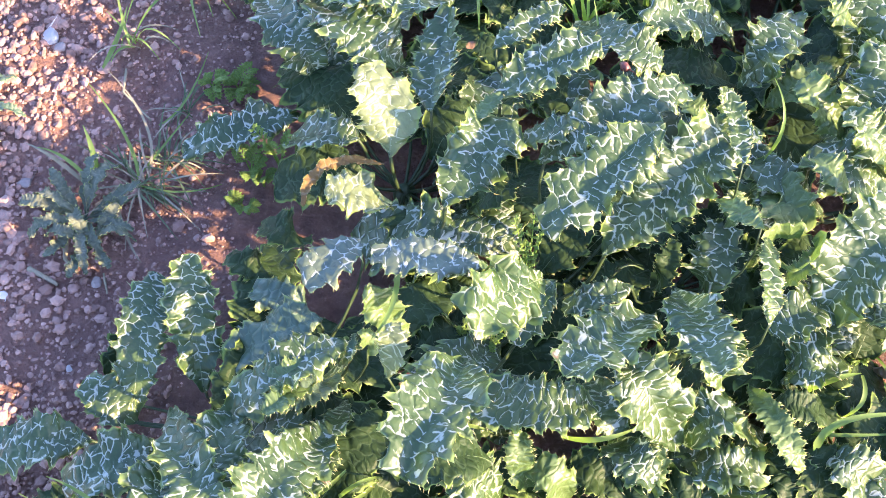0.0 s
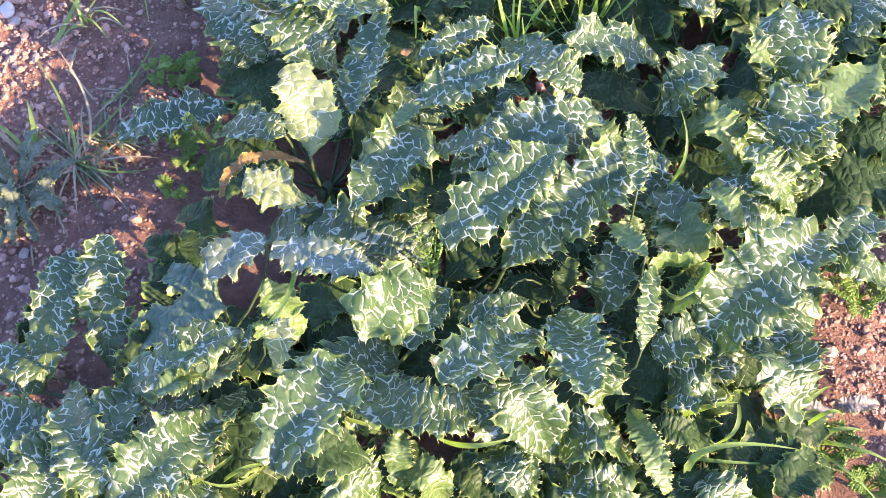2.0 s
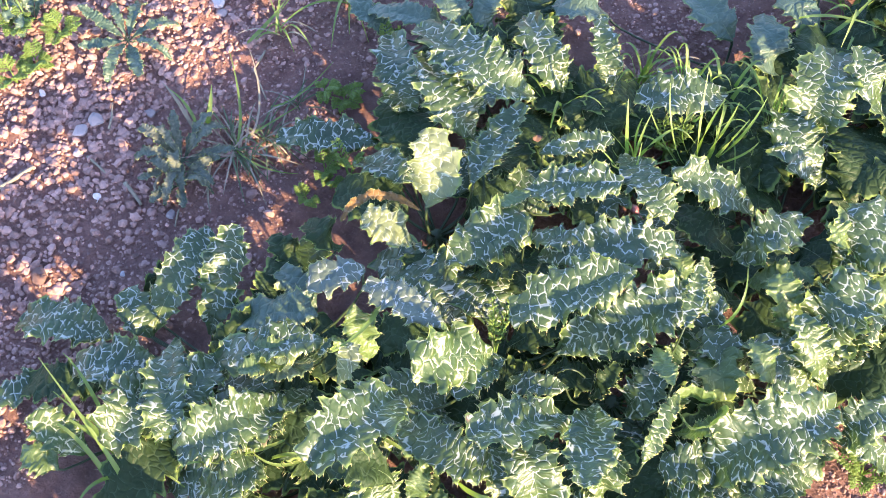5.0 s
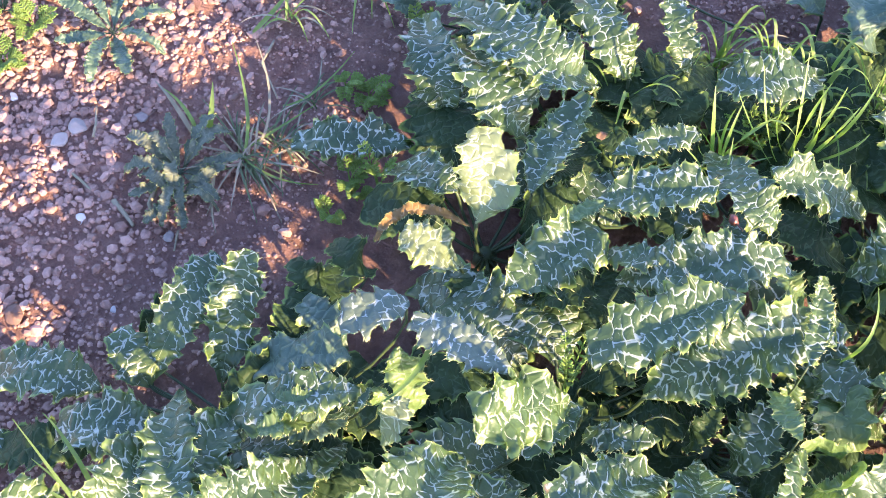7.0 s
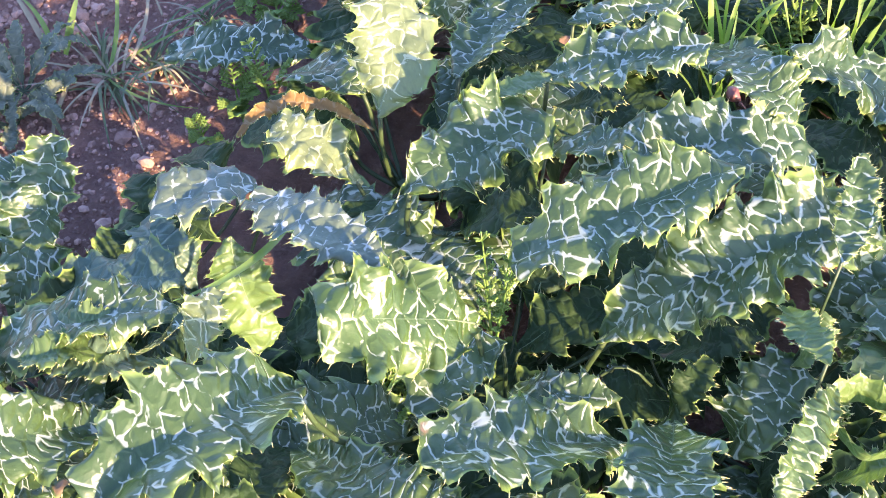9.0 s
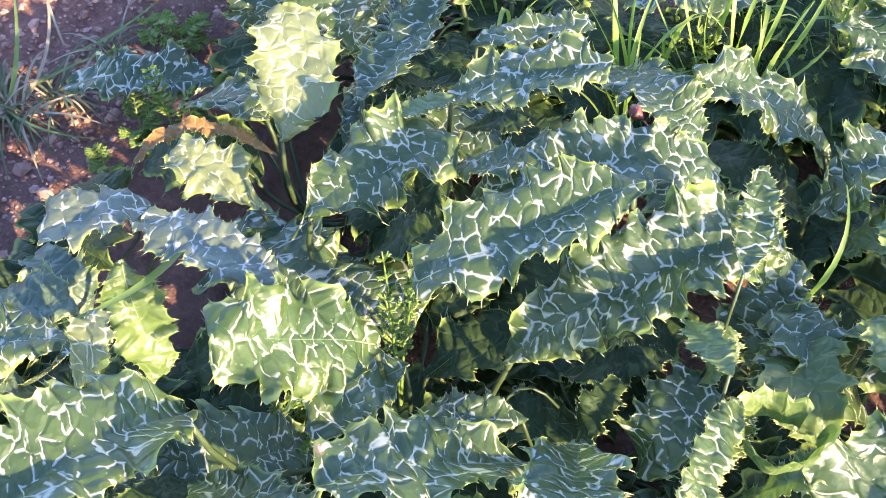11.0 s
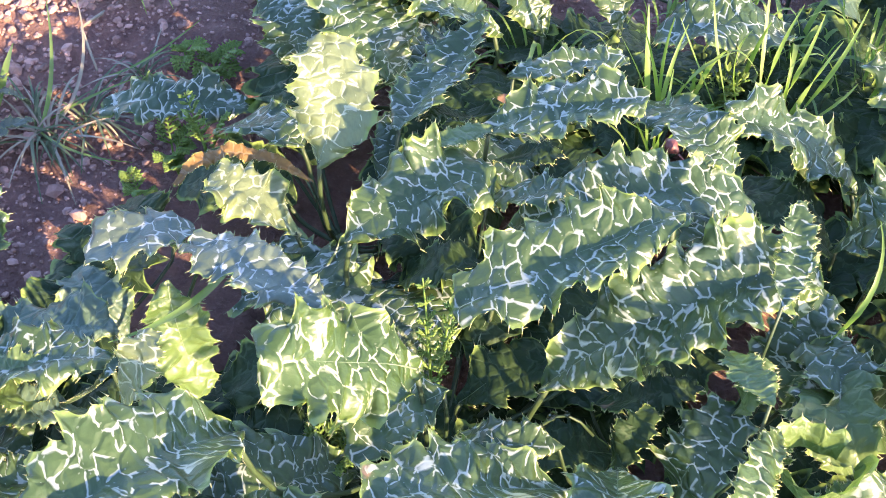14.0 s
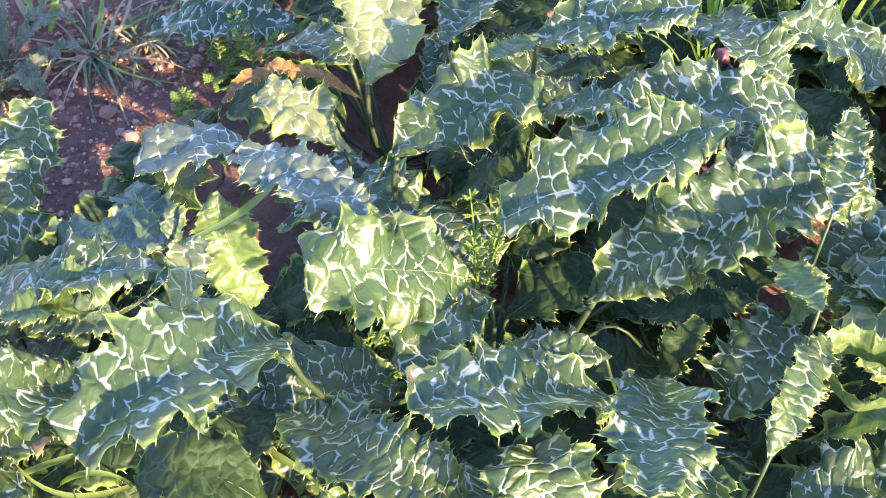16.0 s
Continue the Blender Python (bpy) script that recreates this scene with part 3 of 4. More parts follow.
leaf(crown_c, (0.261, 0.575, 0.040), (0.294, 0.563, 0.080), (0.322, 0.584, 0.080), 0.028, 0, 0.24, .3, PLAIN_SHADE)
leaf(crown_b, (0.124, 0.398, 0.176), (0.106, 0.350, 0.210), (0.076, 0.294, 0.204), 0.068, 0, 0.48, .5, VEINED)
leaf(crown_c, (0.359, 0.594, 0.070), (0.366, 0.609, 0.110), (0.380, 0.647, 0.120), 0.039, 0, 0.19, .6, VEINED)
leaf(crown_e, (0.403, 0.689, 0.050), (0.378, 0.663, 0.085), (0.355, 0.662, 0.080), 0.033, 0, 0.19, .4, PLAIN_SHADE)
leaf(crown_c, (0.373, 0.531, 0.050), (0.372, 0.520, 0.110), (0.373, 0.510, 0.150), 0.018, -15, 0.20, .4, PALE)
leaf(crown_c, (0.347, 0.553, 0.100), (0.350, 0.553, 0.135), (0.353, 0.562, 0.150), 0.023, -20, 0.29, .5, FRESH)
leaf(crown_e, (0.408, 0.626, 0.090), (0.391, 0.570, 0.120), (0.387, 0.547, 0.110), 0.037, 15, 0.29, .4, VEINED)
# next three plain leaves are added to block sun leaking onto the left soil
leaf(crown_d, (-0.105, 0.390, 0.045), (-0.075, 0.430, 0.080), (-0.050, 0.475, 0.065), 0.055, -15, 0.20, .6, PLAIN_SHADE)
leaf(crown_d, (-0.020, 0.310, 0.050), (0.020, 0.350, 0.085), (0.050, 0.395, 0.070), 0.050, -10, 0.20, .5, PLAIN_SHADE)
leaf(crown_d, (-0.220, 0.440, 0.012), (-0.201, 0.490, 0.032), (-0.180, 0.541, 0.020), 0.044, -55, 0.14, .3, PLAIN_SHADE)
leaf(crown_e, (0.371, 0.619, 0.100), (0.358, 0.632, 0.145), (0.348, 0.656, 0.170), 0.023, -10, 0.20, .6, PALE)
leaf(crown_e, (0.349, 0.662, 0.090), (0.333, 0.663, 0.120), (0.317, 0.682, 0.120), 0.027, 0, 0.34, .8, FRESH)
leaf(crown_g, (0.469, 0.643, 0.090), (0.443, 0.659, 0.130), (0.426, 0.684, 0.140), 0.041, 0, 0.34, 1, FRESH)
leaf(crown_g, (0.508, 0.603, 0.090), (0.480, 0.613, 0.140), (0.459, 0.643, 0.150), 0.042, 0, 0.20, 1, PALE)
leaf(crown_e, (0.496, 0.761, 0.100), (0.477, 0.757, 0.130), (0.460, 0.765, 0.140), 0.029, 0, 0.34, .8, FRESH)
leaf(crown_e, (0.530, 0.694, 0.090), (0.509, 0.698, 0.130), (0.489, 0.723, 0.140), 0.035, 0, 0.15, .9, PALE)
leaf(crown_c, (0.379, 0.501, 0.080), (0.401, 0.492, 0.130), (0.421, 0.513, 0.140), 0.020, 0, 0.44, .5, FRESH)
leaf(crown_a, (-0.052, 0.731, 0.044), (-0.113, 0.717, 0.046), (-0.176, 0.700, 0.029), 0.047, 10, 0.24, .6, VEINED)
leaf(crown_a, (0.014, 0.680, 0.076), (-0.018, 0.685, 0.080), (-0.060, 0.700, 0.049), 0.052, -10, 0.29, .5, VEINED)
leaf(crown_a, (0.048, 0.634, 0.110), (0.048, 0.662, 0.146), (0.026, 0.694, 0.170), 0.056, 0, 0.14, .4, YOUNG)
leaf(crown_a, (0.087, 0.674, 0.123), (0.091, 0.732, 0.119), (0.105, 0.788, 0.134), 0.044, 15, 0.44, .3, VEINED)
leaf(crown_a, (0.100, 0.566, 0.130), (0.130, 0.606, 0.146), (0.168, 0.642, 0.146), 0.062, -7, 0.28, 1, VEINED)
leaf(crown_b, (0.138, 0.474, 0.188), (0.090, 0.484, 0.192), (0.046, 0.488, 0.188), 0.040, -3, 0.18, .4, SKY_SHEEN)
leaf(crown_d, (0.034, 0.514, 0.168), (0.014, 0.494, 0.176), (-0.012, 0.472, 0.172), 0.046, -6, 0.20, .4, SKY_SHEEN)
leaf(crown_b, (0.186, 0.482, 0.154), (0.158, 0.452, 0.184), (0.124, 0.424, 0.204), 0.064, 26, 0.08, .9, PALE)
leaf(crown_d, (0.043, 0.469, 0.176), (0.052, 0.458, 0.146), (0.066, 0.450, 0.106), 0.034, -10, 0.25, 1, FRESH)
leaf(crown_b, (0.186, 0.612, 0.125), (0.248, 0.632, 0.168), (0.322, 0.664, 0.156), 0.054, -11, 0.40, .5, VEINED)
leaf(crown_b, (0.291, 0.597, 0.203), (0.240, 0.564, 0.184), (0.186, 0.524, 0.156), 0.060, 7, 0.34, .5, VEINED)
leaf(crown_b, (0.164, 0.634, 0.128), (0.193, 0.629, 0.149), (0.216, 0.632, 0.161), 0.030, 0, 0.24, .4, VEINED)
leaf(crown_h, (0.148, 0.666, 0.150), (0.195, 0.686, 0.172), (0.244, 0.694, 0.186), 0.046, -6, 0.28, .5, VEINED)
leaf(crown_h, (0.146, 0.721, 0.152), (0.180, 0.749, 0.152), (0.215, 0.769, 0.152), 0.029, 0, 0.24, .6, VEINED)
leaf(crown_e, (0.384, 0.788, 0.070), (0.336, 0.774, 0.118), (0.287, 0.756, 0.140), 0.054, 8, 0.32, .6, VEINED)
leaf(crown_b, (0.238, 0.530, 0.100), (0.302, 0.566, 0.165), (0.364, 0.604, 0.190), 0.064, -15, 0.52, .6, VEINED)
leaf(crown_c, (0.352, 0.557, 0.199), (0.352, 0.593, 0.199), (0.346, 0.626, 0.208), 0.020, 0, 0.34, .5, VEINED)
leaf(crown_c, (0.361, 0.496, 0.199), (0.347, 0.514, 0.193), (0.334, 0.538, 0.176), 0.021, 0, 0.24, .5, FRESH)
leaf(crown_c, (0.278, 0.458, 0.125), (0.240, 0.420, 0.166), (0.198, 0.380, 0.185), 0.060, -12, 0.34, .5, VEINED)
leaf(crown_c, (0.264, 0.497, 0.103), (0.232, 0.485, 0.108), (0.202, 0.485, 0.087), 0.030, 0, 0.24, .4, VEINED)
leaf(crown_b, (0.197, 0.491, 0.130), (0.176, 0.473, 0.115), (0.158, 0.443, 0.107), 0.039, 0, 0.24, .6, VEINED)
leaf(crown_a, (0.041, 0.640, 0.088), (-0.012, 0.628, 0.108), (-0.030, 0.583, 0.110), 0.013, 8, 0.15, 1.3, DRY)
leaf(crown_a, (0.047, 0.605, 0.072), (0.018, 0.598, 0.107), (-0.010, 0.597, 0.115), 0.046, 0, 0.25, 1, YOUNG)
leaf(crown_a, (0.125, 0.634, 0.157), (0.139, 0.653, 0.156), (0.155, 0.670, 0.154), 0.017, 0, 0.24, .3, FRESH)
leaf(crown_c, (0.297, 0.484, 0.120), (0.307, 0.424, 0.178), (0.316, 0.368, 0.205), 0.048, 0, 0.24, .5, VEINED)
leaf(crown_j, (0.140, 0.336, 0.110), (0.112, 0.330, 0.148), (0.078, 0.318, 0.140), 0.048, 0, 0.18, .3, PLAIN_SHADE)
# low dark leaves laid in the gaps, so their colour reads as deep shade
leaf(crown_b, (0.105, 0.532, 0.030), (0.078, 0.512, 0.055), (0.048, 0.490, 0.045), 0.050, 0, 0.20, .5, PLAIN_SHADE)
leaf(crown_b, (0.120, 0.500, 0.025), (0.098, 0.478, 0.048), (0.070, 0.456, 0.040), 0.048, 0, 0.20, .5, PLAIN_SHADE)
leaf(crown_c, (0.285, 0.552, 0.025), (0.262, 0.535, 0.045), (0.232, 0.530, 0.035), 0.044, 0, 0.20, .5, PLAIN_SHADE)
leaf(crown_d, (-0.030, 0.500, 0.035), (-0.052, 0.512, 0.065), (-0.082, 0.526, 0.060), 0.040, 0, 0.22, .7, GREY)
# end of the thistles


def curled_leaf(crown, x, y, z, radius, height):
    """A leaf rolled up on itself into a spiny-edged ring."""
    o = crown.location
    bm = bmesh.new()
    uv = bm.loops.layers.uv.new("UVMap")
    rim = bm.verts.layers.float.new("rim")
    rows = []
    for i in range(73):
        a = math.tau * (0.15 + 0.93 * i / 72)
        tooth = abs((i / 6) % 1.0 - 0.5) * 2
        row = []
        for j in range(5):
            f = j / 4
            h = height * f * (1 - 0.25 * f ** 3 * tooth)
            r = radius * (1 + 0.10 * math.sin(3 * a) + 0.05 * math.sin(7 * a)) * (0.86 + 0.30 * f ** 2) + 0.004 * i / 72
            v = bm.verts.new(Vector((x + r * math.cos(a), y + 0.9 * r * math.sin(a), z + h)) - o)
            v[rim] = f ** 2
            row.append(v)
        rows.append(row)
    for i, (one, two) in enumerate(zip(rows, rows[1:])):
        for j in range(4):
            f = bm.faces.new((one[j], two[j], two[j + 1], one[j + 1]))
            for loop, (di, dj) in zip(f.loops, ((0, 0), (1, 0), (1, 1), (0, 1))):
                loop[uv].uv = ((i + di) / 72 * 6 * radius, (j + dj) / 4 * height)
    blade = part("leaf", bm, FRESH, crown, "pale green leaf curled into a ring")
    bm = bmesh.new()
    for i in range(3, 72, 3):
        p = rows_at(x, y, z, radius, height, i) - o
        out = (p - Vector((x, y, z)) + o)
        out = Vector((out.x, out.y, 0)).normalized() * 0.5 + Vector((0, 0, 0.8))
        side = out.cross(Vector((0, 0, 1))).normalized()
        ring = [bm.verts.new(p + 0.0005 * e) for e in (side, Vector((0, 0, 1)), -side)]
        top = bm.verts.new(p + out * 0.0035)
        for n in range(3):
            bm.faces.new((ring[n], ring[(n + 1) % 3], top))
    tagged(part("spine_fringe", bm, SPINE, blade), kind="stuff")


def rows_at(x, y, z, radius, height, i):
    a = math.tau * (0.15 + 0.93 * i / 72)
    tooth = abs((i / 6) % 1.0 - 0.5) * 2
    r = radius * (1 + 0.10 * math.sin(3 * a) + 0.05 * math.sin(7 * a)) * 1.16 + 0.004 * i / 72
    return Vector((x + r * math.cos(a), y + 0.9 * r * math.sin(a), z + height * (1 - 0.25 * tooth)))


curled_leaf(crown_c, 0.390, 0.500, 0.150, 0.0185, 0.020)


def in_patch(x, y):
    """Whether the thistles cover this place; the bare soil lies past its edge."""
    edge = -0.10 - 0.35 * max(0.0, 0.55 - y) - 0.12 * max(0.0, y - 0.75)
    bare = (x - 0.60) ** 2 / 0.012 + (y - 0.52) ** 2 / 0.012 < 1 or (x - 0.20) ** 2 / 0.006 + (y - 1.09) ** 2 / 0.005 < 1
    side = x > 0.52 and 0.28 < y < 0.50
    return x > edge and not bare and not side


def in_gap(x, y):
    """Whether one of the deep gaps between the rosettes opens here."""
    return any((x - u) ** 2 + (y - v) ** 2 < r * r for u, v, r in ((0.223, 0.559, 0.05), (0.268, 0.525, 0.05), (0.075, 0.506, 0.045), (0.145, 0.50, 0.04), (0.404, 0.57, 0.05)))


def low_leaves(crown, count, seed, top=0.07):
    """The lower leaves of a rosette, round its crown and under the others, mostly in a dark colour that stands in for
    shade.
    """
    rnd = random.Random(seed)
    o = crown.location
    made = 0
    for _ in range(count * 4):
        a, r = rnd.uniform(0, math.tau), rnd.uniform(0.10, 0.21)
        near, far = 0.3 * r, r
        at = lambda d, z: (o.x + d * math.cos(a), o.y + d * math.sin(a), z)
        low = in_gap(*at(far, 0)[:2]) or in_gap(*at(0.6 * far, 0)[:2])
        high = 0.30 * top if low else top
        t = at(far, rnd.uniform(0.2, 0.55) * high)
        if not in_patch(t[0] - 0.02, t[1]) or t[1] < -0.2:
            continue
        leaf(crown, at(near, 0.5 * high), at(0.6 * far, rnd.uniform(0.65, 1.0) * high), t, rnd.uniform(0.05, 0.085), rnd.uniform(-15, 15), 0.12, rnd.uniform(0.3, 0.7), PLAIN_SHADE if low else rnd.choice((VEINED, PLAIN_SHADE, PLAIN_SHADE, PLAIN_SHADE)), fine=False)
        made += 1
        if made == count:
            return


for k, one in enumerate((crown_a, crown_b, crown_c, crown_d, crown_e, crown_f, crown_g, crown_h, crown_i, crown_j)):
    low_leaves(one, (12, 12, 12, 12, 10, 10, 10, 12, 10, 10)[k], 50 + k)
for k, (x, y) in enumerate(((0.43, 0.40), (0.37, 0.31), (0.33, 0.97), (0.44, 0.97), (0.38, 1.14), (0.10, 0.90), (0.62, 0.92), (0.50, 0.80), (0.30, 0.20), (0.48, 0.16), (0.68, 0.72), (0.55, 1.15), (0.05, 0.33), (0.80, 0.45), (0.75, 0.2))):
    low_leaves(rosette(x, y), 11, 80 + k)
# the patch goes on past the near edge: unseen rosettes, tall as those farther in, added to shade the left soil
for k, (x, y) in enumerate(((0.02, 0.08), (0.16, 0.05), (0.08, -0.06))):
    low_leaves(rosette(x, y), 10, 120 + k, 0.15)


# ---- grass ----
def blade(parent, base, mid, tip, width, mat=GRASS, name="grass_blade"):
    """A creased, tapering blade bent over mid."""
    base, mid, tip = Vector(base), Vector(mid), Vector(tip)
    o = parent.location
    bm = bmesh.new()
    rows = []
    for k in range(11):
        s = k / 10
        c, d = bezier(base, mid, tip, s)
        side = d.cross(Vector((0.15, 0.1, 1))).normalized()
        face = side.cross(d).normalized()
        w = width / 2 * (0.55 + 0.45 * min(1, s * 4)) * (1 - s ** 2.2) + 0.0003
        rows.append([bm.verts.new(c - o + v * w * side + abs(v) * 0.35 * w * face) for v in (-1, 0, 1)])
    for one, two in zip(rows, rows[1:]):
        for j in (0, 1):
            bm.faces.new((one[j], one[j + 1], two[j + 1], two[j]))
    return part(name, bm, mat, parent)


def tuft(x, y, label="tuft of fresh green grass blades"):
    return empty("grass_tuft", x, y, ground_z(x, y), label, "grass", "grass tufts")


def loose_tuft(x, y, count, reach, tall, width, seed, dry=0.0, green=GRASS):
    rnd = random.Random(seed)
    t = tuft(x, y, "low tuft of thin green and straw-coloured grass" if dry else "small tuft of green grass")
    for _ in range(count):
        a, r = rnd.uniform(0, math.tau), reach * rnd.uniform(0.4, 1.0)
        h = tall * rnd.uniform(0.4, 1.0)
        bx, by = x + rnd.gauss(0, 0.006), y + rnd.gauss(0, 0.006)
        dx, dy = math.cos(a), math.sin(a)
        blade(t, (bx, by, ground_z(bx, by)), (bx + 0.5 * r * dx, by + 0.5 * r * dy, h), (bx + r * dx, by + r * dy, h * rnd.uniform(0.1, 1.1)), width * rnd.uniform(0.6, 1.2), STRAW if rnd.random() < dry else green)
    return t


# blades of the larger tufts
t = tuft(0.064, 0.497, "long single blade of green grass")
blade(t, (0.064, 0.497, 0.165), (0.065, 0.447, 0.185), (0.050, 0.407, 0.200), 0.0044)
t = tuft(-0.094, 0.266)
blade(t, (-0.127, 0.247, 0.020), (-0.152, 0.265, 0.080), (-0.250, 0.318, 0.110), 0.0052)
blade(t, (-0.126, 0.251, 0.020), (-0.173, 0.300, 0.100), (-0.229, 0.332, 0.110), 0.0048)
blade(t, (-0.124, 0.258, 0.020), (-0.153, 0.274, 0.070), (-0.231, 0.299, 0.080), 0.0057)
blade(t, (-0.137, 0.240, 0.020), (-0.180, 0.263, 0.070), (-0.234, 0.275, 0.060), 0.0053)
blade(t, (-0.115, 0.249, 0.020), (-0.138, 0.271, 0.060), (-0.169, 0.300, 0.090), 0.0065)
blade(t, (-0.074, 0.269, 0.030), (-0.070, 0.282, 0.070), (-0.033, 0.295, 0.080), 0.0036)
blade(t, (0.043, 0.345, 0.060), (0.021, 0.316, 0.080), (-0.011, 0.318, 0.090), 0.0036)
t = tuft(0.237, 0.786)
blade(t, (0.237, 0.785, 0.040), (0.225, 0.795, 0.110), (0.213, 0.820, 0.160), 0.0071)
blade(t, (0.242, 0.787, 0.040), (0.225, 0.762, 0.110), (0.206, 0.758, 0.140), 0.0053)
blade(t, (0.239, 0.790, 0.040), (0.238, 0.792, 0.110), (0.242, 0.822, 0.150), 0.0040)
blade(t, (0.235, 0.780, 0.040), (0.246, 0.754, 0.100), (0.243, 0.785, 0.140), 0.0044)
blade(t, (0.231, 0.782, 0.040), (0.210, 0.777, 0.080), (0.186, 0.753, 0.100), 0.0036)
blade(t, (0.242, 0.791, 0.040), (0.256, 0.788, 0.090), (0.283, 0.798, 0.110), 0.0040)
t = tuft(0.302, 0.851)
blade(t, (0.299, 0.846, 0.030), (0.302, 0.843, 0.110), (0.312, 0.861, 0.160), 0.0040)
blade(t, (0.305, 0.849, 0.030), (0.296, 0.840, 0.110), (0.284, 0.881, 0.170), 0.0045)
blade(t, (0.307, 0.854, 0.030), (0.320, 0.857, 0.100), (0.327, 0.869, 0.150), 0.0041)
blade(t, (0.296, 0.845, 0.030), (0.272, 0.822, 0.110), (0.249, 0.858, 0.160), 0.0036)
blade(t, (0.310, 0.855, 0.030), (0.316, 0.842, 0.090), (0.312, 0.845, 0.130), 0.0045)
blade(t, (0.313, 0.856, 0.030), (0.340, 0.857, 0.100), (0.354, 0.888, 0.150), 0.0045)
blade(t, (0.290, 0.842, 0.030), (0.265, 0.818, 0.100), (0.235, 0.827, 0.150), 0.0040)
blade(t, (0.305, 0.849, 0.030), (0.342, 0.843, 0.080), (0.362, 0.855, 0.110), 0.0050)
blade(t, (0.284, 0.849, 0.030), (0.250, 0.827, 0.090), (0.227, 0.808, 0.110), 0.0041)
blade(t, (0.300, 0.855, 0.030), (0.278, 0.840, 0.100), (0.283, 0.846, 0.140), 0.0036)
blade(t, (0.318, 0.863, 0.030), (0.330, 0.845, 0.100), (0.344, 0.859, 0.140), 0.0040)
t = tuft(0.374, 0.609, "long single blade of green grass")
blade(t, (0.374, 0.609, 0.100), (0.396, 0.615, 0.160), (0.391, 0.656, 0.180), 0.0032)
t = tuft(0.415, 0.390)
blade(t, (0.414, 0.348, 0.020), (0.420, 0.370, 0.090), (0.504, 0.384, 0.070), 0.0071)
blade(t, (0.395, 0.409, 0.050), (0.420, 0.409, 0.090), (0.451, 0.420, 0.080), 0.0069)
blade(t, (0.451, 0.418, 0.080), (0.446, 0.392, 0.080), (0.427, 0.389, 0.050), 0.0038)
blade(t, (0.401, 0.385, 0.040), (0.426, 0.369, 0.070), (0.493, 0.377, 0.050), 0.0041)
t = tuft(0.197, 0.365, "long single blade of green grass")
blade(t, (0.197, 0.365, 0.090), (0.227, 0.351, 0.120), (0.261, 0.366, 0.110), 0.0054)
t = tuft(0.010, 0.343)
blade(t, (-0.033, 0.319, 0.050), (-0.001, 0.326, 0.080), (0.021, 0.349, 0.080), 0.0053)
blade(t, (-0.005, 0.318, 0.050), (0.029, 0.328, 0.090), (0.047, 0.342, 0.060), 0.0042)
blade(t, (0.067, 0.392, 0.050), (0.111, 0.385, 0.070), (0.139, 0.384, 0.050), 0.0054)
t = tuft(0.365, 1.093)
blade(t, (0.339, 1.094, 0.030), (0.392, 1.089, 0.080), (0.467, 1.109, 0.060), 0.0053)
blade(t, (0.391, 1.091, 0.030), (0.415, 1.096, 0.070), (0.440, 1.155, 0.080), 0.0058)
t = tuft(-0.290, 0.824, "long single blade of green grass")
blade(t, (-0.290, 0.824, 0.000), (-0.265, 0.841, 0.030), (-0.258, 0.895, 0.030), 0.0065)
t = tuft(-0.243, 0.693)
blade(t, (-0.283, 0.683, 0.005), (-0.312, 0.702, 0.025), (-0.345, 0.722, 0.025), 0.0050, STRAW)
blade(t, (-0.280, 0.687, 0.005), (-0.301, 0.702, 0.025), (-0.329, 0.713, 0.030), 0.0042)
blade(t, (-0.270, 0.688, 0.005), (-0.272, 0.709, 0.025), (-0.287, 0.742, 0.025), 0.0065)
blade(t, (-0.215, 0.693, 0.005), (-0.221, 0.743, 0.025), (-0.268, 0.808, 0.030), 0.0027, STRAW)
blade(t, (-0.226, 0.684, 0.005), (-0.240, 0.727, 0.025), (-0.289, 0.795, 0.030), 0.0034)
blade(t, (-0.213, 0.752, 0.005), (-0.184, 0.775, 0.015), (-0.164, 0.835, 0.020), 0.0027)
blade(t, (-0.251, 0.674, 0.005), (-0.228, 0.616, 0.015), (-0.211, 0.587, 0.005), 0.0033, STRAW)
blade(t, (-0.222, 0.677, 0.005), (-0.178, 0.665, 0.010), (-0.138, 0.676, 0.005), 0.0026)
blade(t, (-0.223, 0.694, 0.005), (-0.198, 0.724, 0.015), (-0.179, 0.763, 0.010), 0.0027)
t = tuft(0.244, 0.822)
blade(t, (0.235, 0.806, 0.060), (0.225, 0.783, 0.120), (0.208, 0.758, 0.180), 0.0037)
blade(t, (0.237, 0.807, 0.060), (0.233, 0.780, 0.130), (0.225, 0.746, 0.200), 0.0039)
blade(t, (0.238, 0.807, 0.060), (0.233, 0.799, 0.120), (0.237, 0.787, 0.180), 0.0032)
blade(t, (0.238, 0.811, 0.060), (0.254, 0.805, 0.120), (0.276, 0.830, 0.130), 0.0040)
blade(t, (0.234, 0.806, 0.060), (0.222, 0.776, 0.110), (0.215, 0.766, 0.140), 0.0029)
blade(t, (0.240, 0.812, 0.060), (0.245, 0.798, 0.100), (0.254, 0.788, 0.130), 0.0027)
blade(t, (0.233, 0.802, 0.060), (0.223, 0.775, 0.090), (0.214, 0.781, 0.090), 0.0027)
blade(t, (0.252, 0.839, 0.060), (0.271, 0.815, 0.140), (0.297, 0.812, 0.130), 0.0032)
blade(t, (0.254, 0.840, 0.060), (0.254, 0.815, 0.110), (0.256, 0.809, 0.120), 0.0024)
blade(t, (0.282, 0.890, 0.060), (0.288, 0.849, 0.120), (0.295, 0.834, 0.160), 0.0033)
# end of the blades
loose_tuft(-0.222, 0.680, 40, 0.085, 0.016, 0.0020, 3, 0.45, OLIVE)
loose_tuft(-0.200, 0.705, 26, 0.08, 0.014, 0.0018, 4, 0.45, OLIVE)
